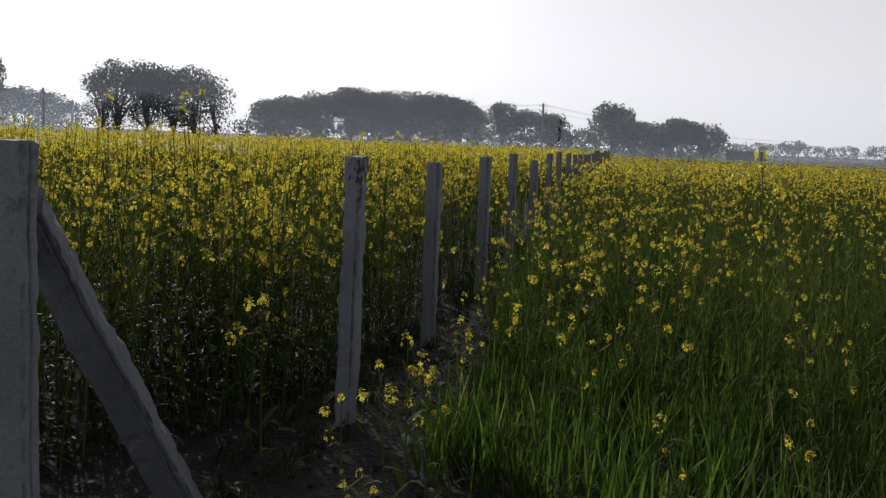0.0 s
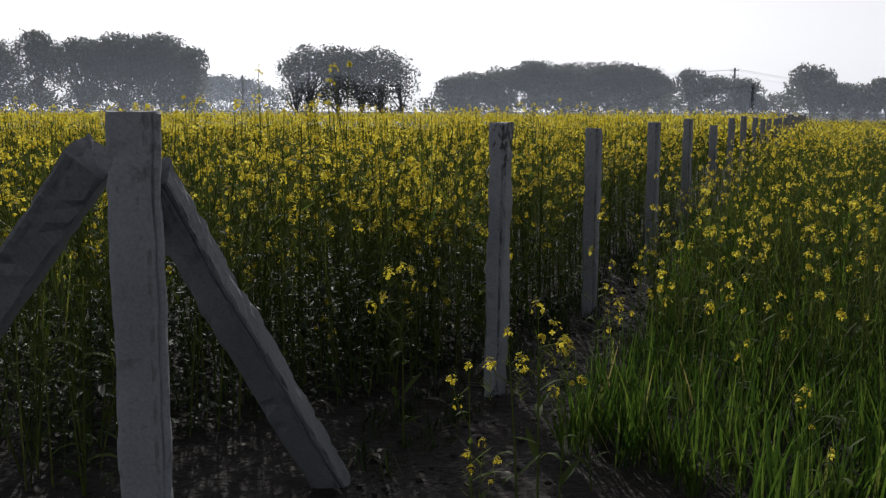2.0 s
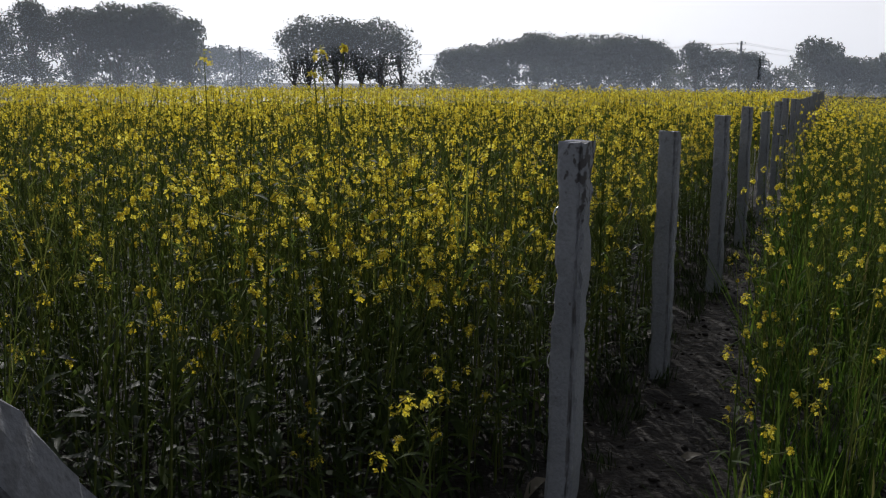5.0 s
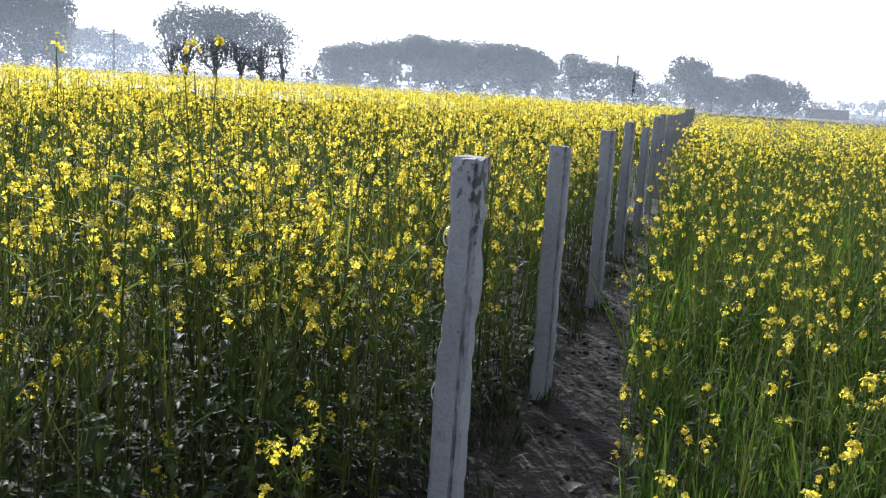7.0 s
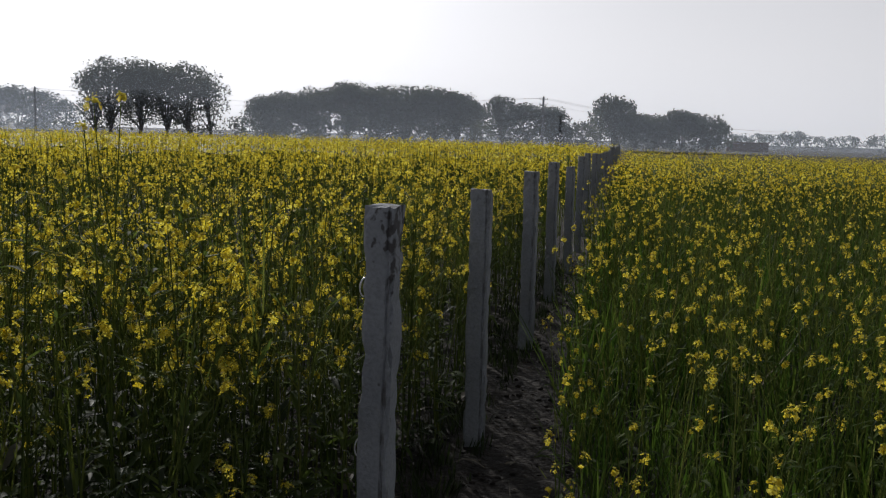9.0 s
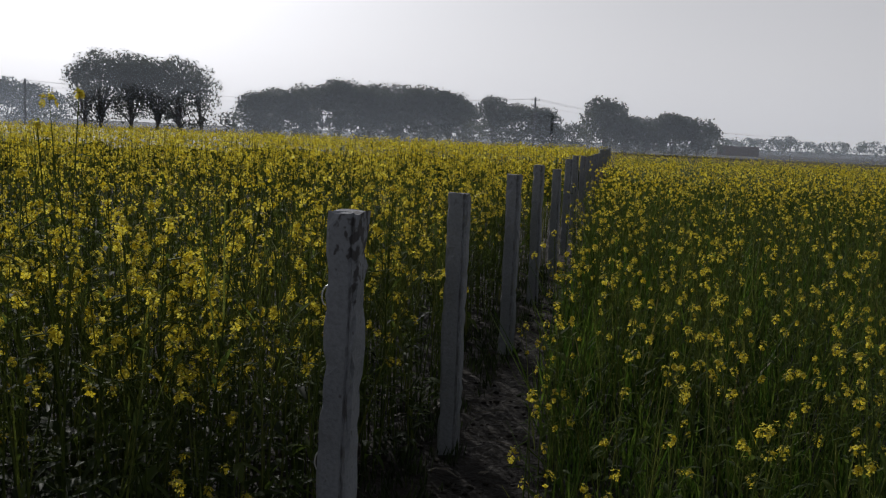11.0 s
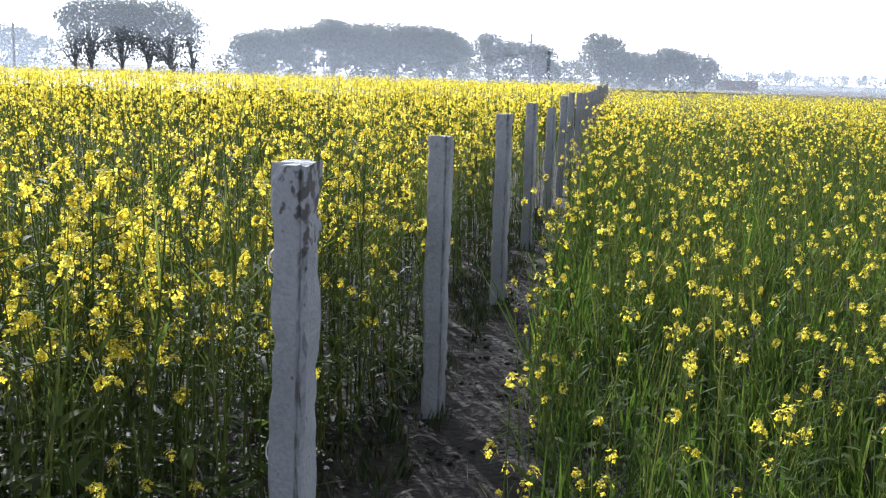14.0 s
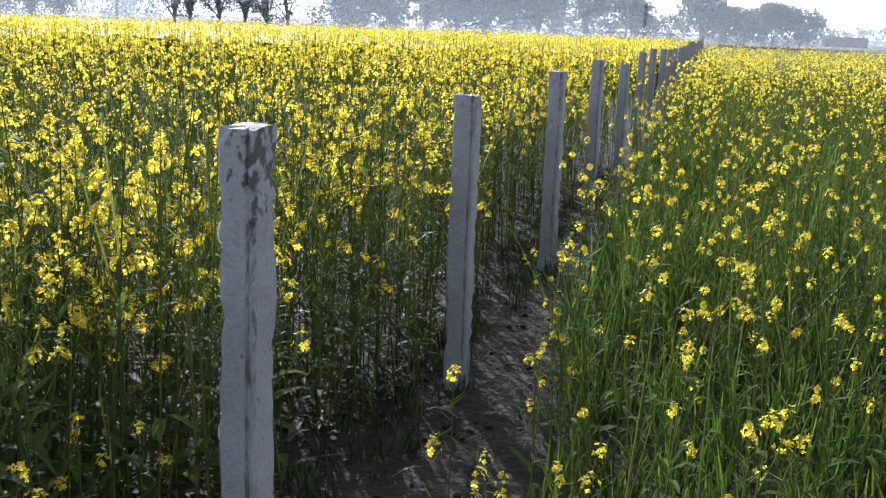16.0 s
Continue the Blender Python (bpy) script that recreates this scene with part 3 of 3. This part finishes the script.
def utility_pole(az, dist, top):
    x, y = at_az(az, dist)
    h = top
    base = new("utility_pole")
    base.location = (x, y, 0)
    s = Soup()
    tube(s, [(0, 0, -0.3), (0, 0, h)], [0.20, 0.13], 0, 8)
    v, f, m = s.arrays()
    o = new("shaft", mesh_from("shaft", v, f, m, [POLE]))
    o.parent = base
    s = Soup()
    for z in (h - 0.35, h - 0.95):
        tube(s, [(-0.5, 0, z), (0.5, 0, z)], [0.035, 0.035], 0, 4)
        for q in (-0.46, 0.46):
            tube(s, [(q, 0, z), (q, 0, z + 0.2)], [0.045, 0.035], 0, 6)
    v, f, m = s.arrays()
    o = new("crossarm", mesh_from("crossarm", v, f, m, [POLE]))
    o.parent = base
    return tagged(base, "slim dark concrete utility pole with short crossarm", "utility pole", "utility poles"), Vector((x, y, h - 0.2))


P_A, tip_a = utility_pole(5.5, 121, 6.65)
P_B, tip_b = utility_pole(-8.9, 224, 4.75)
P_C, tip_c = utility_pole(34.0, 146, 6.65)
for q, (a, b) in enumerate(((tip_c, tip_a), (tip_a, tip_b))):
    s = Soup()
    for dx, dz in ((-0.46, 0), (0.46, 0), (-0.46, -0.6)):
        t = np.linspace(0, 1, 18)
        pts = np.array(a)[None] * (1 - t)[:, None] + np.array(b)[None] * t[:, None] + np.array([dx, 0, dz])
        pts[:, 2] -= 4 * t * (1 - t) * 1.2
        tube(s, pts, np.full(18, 0.016), 0, 3)
    v, f, m = s.arrays()
    tagged(new("power_line", mesh_from("power_line", v, f, m, [POLE])), "thin sagging wires strung between poles", "power line", kind="stuff")

wall = bmesh.new()
(wx0, wy0), (wx1, wy1) = at_az(-5.0, 210), at_az(-7.25, 212)
bmesh.ops.create_cube(wall, size=1)
long = math.hypot(wx1 - wx0, wy1 - wy0)
bmesh.ops.scale(wall, vec=(long, 0.35, 2.0), verts=wall.verts)
bmesh.ops.subdivide_edges(wall, edges=wall.edges[:], cuts=3)
for vtx in wall.verts:
    vtx.co += Vector((0, 0, 0.95 + (rp.uniform(-0.08, 0.08) if vtx.co.z > 0.9 else 0)))
wob = part("boundary_wall", wall, BRICKWORK)
wob.matrix_basis = Matrix.Translation(((wx0 + wx1) / 2, (wy0 + wy1) / 2, 0)) @ pose(0, 0, 0, 0, 0, math.degrees(math.atan2(wy1 - wy0, wx1 - wx0)))
tagged(wob, "low dark brick boundary wall below distant trees", "wall", kind="structure")

# ---- haze sheets before the far end of the field ----
def haze_sheet_material():
    """Haze put on a sheet: mostly clear, scattering some sunlight, thinning upwards."""
    m, n, l = nodes_of("thin haze sheet")
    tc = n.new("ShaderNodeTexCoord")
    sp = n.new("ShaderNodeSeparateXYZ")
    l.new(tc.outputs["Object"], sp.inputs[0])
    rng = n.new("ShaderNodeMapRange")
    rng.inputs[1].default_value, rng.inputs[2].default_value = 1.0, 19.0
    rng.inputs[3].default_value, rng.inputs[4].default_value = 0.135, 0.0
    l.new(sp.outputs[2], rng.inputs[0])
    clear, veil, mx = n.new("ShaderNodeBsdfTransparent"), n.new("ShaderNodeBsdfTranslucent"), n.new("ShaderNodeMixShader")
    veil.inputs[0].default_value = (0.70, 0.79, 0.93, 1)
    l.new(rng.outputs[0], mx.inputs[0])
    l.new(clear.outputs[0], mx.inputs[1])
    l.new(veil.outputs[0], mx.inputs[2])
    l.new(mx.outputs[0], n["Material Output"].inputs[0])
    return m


HAZE_SHEET = haze_sheet_material()
# Two upright curved sheets, added to imitate haze before the trees.
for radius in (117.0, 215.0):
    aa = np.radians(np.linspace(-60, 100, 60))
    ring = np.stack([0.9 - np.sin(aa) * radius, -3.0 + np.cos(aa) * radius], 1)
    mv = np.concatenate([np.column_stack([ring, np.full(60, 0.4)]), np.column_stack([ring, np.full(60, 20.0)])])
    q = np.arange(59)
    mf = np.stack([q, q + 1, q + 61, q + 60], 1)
    tagged(new("backdrop_haze_sheet", mesh_from("backdrop_haze_sheet", mv, mf, np.zeros(59), [HAZE_SHEET])), "curved translucent sheet imitating haze before the distant trees", "mist", kind="structure")

# ---- crops ----
CROP = [MUSTARD_LEAF, MUSTARD_STEM, PETAL, BUD]
near_t = [mustard_template(0, RNG.uniform(1.05, 1.30), int(RNG.integers(2, 7)), leaves=13) for _ in range(16)]
mid_t = [mustard_template(1, RNG.uniform(1.08, 1.30), int(RNG.integers(3, 7)), leaves=10) for _ in range(12)]
far_t = [mustard_template(2, RNG.uniform(1.10, 1.30), int(RNG.integers(4, 7))) for _ in range(10)]


def stalk_template(height, shoots, pods, leaves):
    """A mustard plant past its bloom: thin stem and shoots carrying pods, with few narrow leaves."""
    s = Soup()
    lean = RNG.normal(size=2) * 0.05
    tips = [(np.array([0.0, 0, 0]), np.array([lean[0], lean[1], height]))]
    for _ in range(shoots):
        t0, az = RNG.uniform(0.3, 0.75), RNG.uniform(0, 6.28)
        p0 = tips[0][1] * t0
        tips.append((p0, p0 + np.array([np.cos(az) * 0.10, np.sin(az) * 0.10, height * RNG.uniform(0.18, 0.38)])))
    for k, (a, b) in enumerate(tips):
        tube(s, [a, b], [0.0052 if k == 0 else 0.003, 0.0016], 1, 3 if k == 0 else 2)
        for _ in range(pods):
            p, az = a + (b - a) * RNG.uniform(0.55, 1.0), RNG.uniform(0, 6.28)
            tube(s, [p, p + np.array([np.cos(az), np.sin(az), 1.1]) * RNG.uniform(0.02, 0.04)], [0.0024, 0.001], 1, 2)
    for _ in range(leaves):
        t0, az, L = RNG.uniform(0.1, 0.85), RNG.uniform(0, 6.28), RNG.uniform(0.04, 0.11)
        blade(s, tips[0][1] * t0, np.array([np.cos(az), np.sin(az), 0]), RNG.uniform(0.3, 1.4), L, L * RNG.uniform(0.12, 0.22), 0, 2, RNG.uniform(0.0, 0.8))
    return s.arrays()


stalk_t = [stalk_template(RNG.uniform(1.0, 1.25), int(RNG.integers(2, 5)), 3, 6) for _ in range(12)]
tuft_t = [mustard_template(3, RNG.uniform(1.1, 1.32), 6) for _ in range(6)]
BLURB = "dense flowering yellow mustard crop standing in the field"


def sow(name, templates, p, height, spread, label=BLURB, category="mustard crop", tilt=0.06):
    p3 = to3(p)
    sc = height * RNG.uniform(1 - spread, 1 + spread, len(p)) / 1.21
    return scatter(name, templates, p3, sc, RNG.uniform(0, 6.28, len(p)), CROP, label, category, tilt)


def left(p, inset=0.0):
    return p[p[:, 0] < left_edge(p[:, 1]) - inset]


def right(p, inset=0.0):
    p = p[p[:, 0] > right_edge(p[:, 1]) + inset]
    return p[clear_of_walk(p)]


def clumped(p, amount, scale=1.0):
    """Thins a sowing into drifts, as seed falls unevenly."""
    x, y = p[:, 0] * scale, p[:, 1] * scale
    d = 0.5 + 0.25 * (np.sin(x * 2.3 + 1.7 * np.sin(y * 1.1)) + np.sin(y * 1.9 + 1.3 * np.sin(x * 1.6 + 2)))
    return p[RNG.random(len(p)) < 1 - amount * (1 - np.clip(d, 0, 1))]


sow("mustard_crop", near_t, clumped(left(wedge(0.6, 5.2, 30, (-12, 68))), 0.35), 1.18, 0.16)
strip = np.stack([RNG.uniform(-1.2, -0.2, 190), RNG.uniform(-0.3, 8.5, 190)], 1)
sow("mustard_crop", near_t, left(strip), 1.10, 0.16)
sow("mustard_crop", mid_t, clumped(left(wedge(5.2, 14, 17)), 0.3), 1.19, 0.13)
sow("mustard_crop", far_t, left(wedge(14, 42, 9.5)), 1.20, 0.12)
sow("mustard_crop", tuft_t, left(wedge(42, 66, 3.0)), 1.22, 0.10)
side_p = left(wedge(1.5, 14, 7, (66, 95)))
sow("mustard_crop", far_t, side_p[side_p[:, 1] > -1.6], 1.20, 0.10)
def undergrowth_template(leaves, steps):
    """The lower leaves of the crop, close set, their colour dark for shade."""
    s = Soup()
    for _ in range(leaves):
        az, L = RNG.uniform(0, 6.28), RNG.uniform(0.04, 0.11)
        base = np.array([RNG.normal() * 0.05, RNG.normal() * 0.05, RNG.uniform(0.02, 0.66) ** 1.3])
        blade(s, base, np.array([np.cos(az), np.sin(az), 0]), RNG.uniform(0.0, 1.1), L, L * RNG.uniform(0.22, 0.42), 0, steps, RNG.uniform(0.2, 0.9))
    return s.arrays()


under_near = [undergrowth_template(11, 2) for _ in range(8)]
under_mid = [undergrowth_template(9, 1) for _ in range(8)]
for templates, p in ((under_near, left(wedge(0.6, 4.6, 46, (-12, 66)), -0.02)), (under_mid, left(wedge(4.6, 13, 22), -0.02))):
    scatter("mustard_undergrowth", templates, to3(p), RNG.uniform(0.8, 1.2, len(p)), RNG.uniform(0, 6.28, len(p)), [SHADED_LOWER_LEAF],
            "close withering lower leaves of the mustard crop, coloured dark for shade", "mustard crop")
STALKS = "thin podded stalks standing close in the mustard crop"
sow("mustard_stalks", stalk_t, left(wedge(0.6, 6.0, 44, (-12, 66)), 0.02), 1.12, 0.16, STALKS, tilt=0.10)
sow("mustard_stalks", stalk_t, left(wedge(6.0, 13, 16)), 1.14, 0.12, STALKS, tilt=0.08)
spire_t = [mustard_template(1, 1.40, 4, 0.07, 3) for _ in range(6)]
sow("mustard_spires", spire_t, left(wedge(2.5, 20, 2.2, (-5, 60)), 0.3), 1.18, 0.09, "taller mustard shoots rising above the crop", "mustard crop")

MIXED = "scattered yellow mustard growing through green wheat"
right_t = [mustard_template(0, RNG.uniform(1.12, 1.30), int(RNG.integers(1, 5)), 0.10, 16) for _ in range(14)]
sow("mustard_in_wheat", right_t, clumped(right(wedge(1.0, 3.2, 8, (-60, 30))), 0.85, 2.0), 0.74, 0.20, MIXED, "mustard crop", 0.10)
sow("mustard_in_wheat", right_t, clumped(right(wedge(3.2, 7.0, 20, (-45, 30))), 0.7, 1.6), 0.88, 0.20, MIXED, "mustard crop", 0.10)
sow("mustard_stalks", stalk_t, clumped(right(wedge(2.6, 7.0, 42, (-48, 30)), 0.12), 0.5, 1.4), 0.84, 0.2, "thin podded stalks standing in the wheat", tilt=0.12)
sow("mustard_stalks", stalk_t, right(wedge(7.0, 14.0, 22)), 0.92, 0.16, "thin podded stalks standing in the wheat", tilt=0.10)
sow("mustard_stalks", stalk_t, right(wedge(14.0, 26.0, 9)), 0.98, 0.12, "thin podded stalks standing in the wheat", tilt=0.10)
right_mid_t = [mustard_template(1, RNG.uniform(1.1, 1.3), int(RNG.integers(2, 6)), 0.09, 8) for _ in range(12)]
sow("mustard_in_wheat", right_mid_t, clumped(right(wedge(7.0, 16, 17)), 0.6), 0.95, 0.22, MIXED, "mustard crop", 0.10)
sow("mustard_in_wheat", far_t, clumped(right(wedge(14, 42, 9)), 0.4, 0.5), 1.0, 0.14, MIXED, "mustard crop")
sow("mustard_in_wheat", tuft_t, right(wedge(42, 62, 2.6)), 1.05, 0.10, MIXED, "mustard crop")


def wheat_template(blades, height, steps=3):
    s = Soup()
    for _ in range(blades):
        az, L = RNG.uniform(0, 6.28), height * RNG.uniform(0.55, 1.1)
        b = np.array([RNG.normal() * 0.035, RNG.normal() * 0.035, 0])
        out = np.array([np.cos(az), np.sin(az), 0]) * RNG.uniform(0.05, 0.55)
        blade(s, b, out, 1.0, L, RNG.uniform(0.007, 0.015), 0, steps, RNG.uniform(0.0, 0.35))
    return s.arrays()


wheat_near = [wheat_template(12, RNG.uniform(0.34, 0.54), 4) for _ in range(12)]
wheat_mid = [wheat_template(8, RNG.uniform(0.46, 0.62), 2) for _ in range(8)]
WB = "tall green young wheat growing beside the path"


def sow_wheat(templates, p, scale):
    return scatter("wheat_crop", templates, to3(p), RNG.uniform(0.75, 1.15, len(p)) * scale, RNG.uniform(0, 6.28, len(p)), [WHEAT], WB, "wheat crop", 0.08)


sow_wheat(wheat_near, clumped(right(wedge(0.9, 5.0, 78, (-60, 28))), 0.55, 2.5), 0.86)
sow_wheat(wheat_mid, right(wedge(5.0, 14, 38)), 1.1)
sow_wheat(wheat_mid, right(wedge(14, 30, 12)), 1.3)
around = wedge(0.9, 8.0, 14, (-180, -60))
sow_wheat(wheat_mid, around[(around[:, 0] > 0.9) & clear_of_walk(around)], 0.95)
behind = wedge(0.9, 8.0, 13, (95, 180))
sow_wheat(wheat_mid, behind[(behind[:, 1] < -2.7) & clear_of_walk(behind)], 0.7)


def canopy(name, keep, height, material, label, category):
    """The far crop's closed leaf cover, seen edge on: an uneven sheet below the flower tops."""
    rr = np.geomspace(26, 64, 70)
    aa = np.radians(np.linspace(-34, 70, 150))
    Rr, Aa = np.meshgrid(rr, aa, indexing="ij")
    xx, yy = EYE[0] - np.sin(Aa) * Rr, EYE[1] + np.cos(Aa) * Rr
    zz = height + RNG.normal(size=xx.shape) * 0.05
    k, q = np.meshgrid(np.arange(69), np.arange(149), indexing="ij")
    k, q = k.ravel(), q.ravel()
    f = np.stack([k * 150 + q, k * 150 + q + 1, (k + 1) * 150 + q + 1, (k + 1) * 150 + q], 1)
    v = np.stack([xx, yy, zz], 2).reshape(-1, 3)
    f = f[keep(v[f].mean(1))]
    return tagged(new(name, mesh_from(name, v, f, np.zeros(len(f)), [material])), label, category, kind="stuff")


canopy("mustard_canopy", lambda c: c[:, 0] < -0.7, 0.92, CANOPY, "far mustard field in bloom up to the trees", "mustard crop")
canopy("wheat_canopy", lambda c: c[:, 0] > 0.8, 0.50, GREEN_CANOPY, "far green and yellow mixed crop up to the trees", "wheat crop")


# ---- single plants at the path's edges ----
def mustard_plant(height, heads, spread, leaves):
    """One countable plant: stem, foliage, flowers and buds as parts of a thing."""
    v, f, m, tags = mustard_template(0, height, heads, spread, leaves)
    top = new("mustard_plant")
    for tag in np.unique(tags):
        g, gm = f[tags == tag], m[tags == tag]
        used, inv = np.unique(g, return_inverse=True)
        name = "stem" if tag == 0 else "flower_head" if tag < 100 else "leaf"
        ob = new(name, mesh_from(name, v[used], inv.reshape(g.shape), gm, CROP))
        ob.parent = top
    return top


def set_out(proto, places, label, group):
    """Stands copies of the prototypes at (x, y, size)."""
    for k, (x, y, size) in enumerate(places):
        p = proto[k % len(proto)]
        z = float(ground_z(x, y))
        m = pose(x, y, z, RNG.uniform(-4, 4), RNG.uniform(-4, 4), RNG.uniform(0, 360))
        if k < len(proto):
            ob = p
            ob.matrix_basis = m @ Matrix.Scale(size, 4)
        else:
            ob = copy_thing(p, m)
            ob.scale = (size, size, size)
        tagged(ob, label, "mustard plant", group)


low = [mustard_plant(0.78, int(RNG.integers(3, 6)), 0.10, 6) for _ in range(8)]
edge_places = [(0.64, -1.36, 0.97), (0.68, -1.25, 0.78), (0.61, -1.47, 0.88), (0.49, -1.56, 0.76), (0.57, -1.79, 0.58), (0.74, -1.02, 0.70), (0.56, -0.62, 0.58), (0.66, -0.20, 0.70),
               (0.55, 0.30, 0.65), (0.72, 0.35, 0.85), (0.58, 1.0, 0.78), (0.47, 1.58, 0.68), (0.44, 2.3, 0.78), (0.40, 3.0, 0.85), (0.44, 3.6, 0.9)]
set_out(low, edge_places, "small yellow mustard plant at the path's edge", "edge plants")
left_low = [mustard_plant(0.78, 4, 0.14, 10) for _ in range(6)]
left_places = [(-0.09, -0.83, 0.99), (-0.32, -0.42, 0.87), (-0.43, 0.0, 0.76), (-0.36, 0.16, 0.65), (-0.75, -0.28, 0.61), (-0.60, -0.45, 0.53), (-0.55, 0.35, 0.95), (-0.30, 0.72, 1.14), (-0.86, 0.40, 1.14), (-0.95, -0.15, 0.99),
               (-1.15, -0.35, 0.91), (-0.42, 0.95, 1.06), (-0.25, 1.5, 0.84), (-0.28, 2.4, 0.99), (-0.24, 3.1, 0.91), (-1.5, -0.6, 1.06)]
set_out(left_low, left_places, "leafy mustard plant at the crop's shaded edge", "edge plants")
tall = [mustard_plant(1.55, 4, 0.07, 4) for _ in range(4)]
tall_places = [(-0.77, -0.06, 1.04), (-1.08, -0.25, 1.02), (-0.70, -0.12, 0.98), (-1.55, 0.9, 0.95), (-2.2, 0.6, 0.95), (-1.9, 1.7, 0.94), (-0.8, 2.4, 0.93), (-2.9, 1.4, 0.97), (-2.4, 2.6, 0.94), (-1.3, 3.6, 0.92),
               (-3.4, 2.9, 0.95), (-3.0, 4.4, 0.93), (-1.9, 5.0, 0.92), (-4.4, 3.6, 0.95), (-0.9, 5.4, 0.9), (-4.9, 5.3, 0.94), (-2.7, 6.6, 0.92)]
set_out(tall, tall_places, "tall thin mustard stalk standing above the crop", "tall stalks")
mixed = [mustard_plant(0.95, 4, 0.11, 6) for _ in range(6)]
mixed_places = [(2.01, 0.26, 1.52), (1.07, -0.08, 0.88), (1.04, -0.82, 0.95), (0.54, 0.79, 0.68), (1.12, 0.08, 0.80), (0.97, 0.95, 0.80), (1.30, -0.30, 0.70), (0.94, 0.45, 0.88)]
for k in range(40):
    y = 0.3 + 0.17 * k + RNG.uniform(-0.1, 0.1)
    mixed_places.append((float(right_edge(y)) + RNG.uniform(0.08, 1.3), y, RNG.uniform(0.75, 1.08)))
set_out(mixed, mixed_places, "slender yellow mustard plant standing in wheat", "plants in wheat")


# ---- weeds along the posts ----
weed_t = [wheat_template(10, 0.16, 2) for _ in range(6)]
wp = np.stack([RNG.normal(-0.14, 0.13, 420), RNG.uniform(-1.2, 9.0, 420)], 1)
wp = wp[np.abs(wp[:, 0] - 0.22) > 0.13]
# The weeds share the shade-darkened leaf colour.
scatter("weeds", weed_t, to3(wp), RNG.uniform(0.3, 0.9, len(wp)), RNG.uniform(0, 6.28, len(wp)), [SHADED_LOWER_LEAF], "short dark green weeds round the post feet", "weeds", 0.2)


# ---- litter on the soil ----
def litter():
    s = Soup()
    for _ in range(170):
        x, y = RNG.uniform(-1.7, -0.12), RNG.uniform(-1.4, 4.0)
        if RNG.random() < 0.06:
            x = RNG.uniform(0.02, 0.5)
        az = RNG.uniform(0, 6.28)
        L = RNG.uniform(0.05, 0.16)
        blade(s, np.array([x, y, float(ground_z(x, y)) + 0.012]), np.array([np.cos(az), np.sin(az), 0]), RNG.uniform(0.05, 0.9), L, L * RNG.uniform(0.12, 0.40), 0, 3, RNG.uniform(0.2, 0.8))
    v, f, m = s.arrays()
    tagged(new("dry_leaves", mesh_from("dry_leaves", v, f, m, [DRY_LEAF])), "withered pale leaves lying under the mustard", "leaf litter", kind="stuff")
    s = Soup()
    for _ in range(80):
        x, y = RNG.uniform(-0.5, 0.55), RNG.uniform(-1.2, 7.0)
        az, L = RNG.uniform(0, 6.28), RNG.uniform(0.05, 0.24)
        p = np.array([x, y, float(ground_z(x, y)) + 0.016])
        tube(s, [p, p + np.array([np.cos(az) * L, np.sin(az) * L, RNG.uniform(0, 0.03)])], [0.0022, 0.0016], 0, 3)
    v, f, m = s.arrays()
    tagged(new("straw", mesh_from("straw", v, f, m, [DRY_LEAF])), "loose dry straw and stalks on the path", "straw", kind="stuff")


def clods():
    """Crumbs and lumps of dry earth along the path."""
    ico = bmesh.new()
    bmesh.ops.create_icosphere(ico, subdivisions=1, radius=1)
    base = np.array([v.co[:] for v in ico.verts])
    tri = np.array([[v.index for v in f.verts] for f in ico.faces])
    ico.free()
    V, F = [], []
    for k in range(900):
        x, y = RNG.normal(0.12, 0.28), RNG.uniform(-1.4, 8.0)
        r = 0.004 + 0.012 * RNG.random() ** 3
        v = base * (1 + RNG.normal(size=(len(base), 1)) * 0.18) * r * np.array([1.2, 1.0, 0.7])
        V.append(v + np.array([x, y, float(ground_z(x, y)) + r * 0.35]))
        F.append(tri + k * len(base))
    F = np.concatenate(F)
    tagged(new("soil_clods", mesh_from("soil_clods", np.concatenate(V), F, np.zeros(len(F)), [SHADED_SOIL])), "crumbly brown clods of earth on the path", "soil", kind="stuff")


litter()
clods()
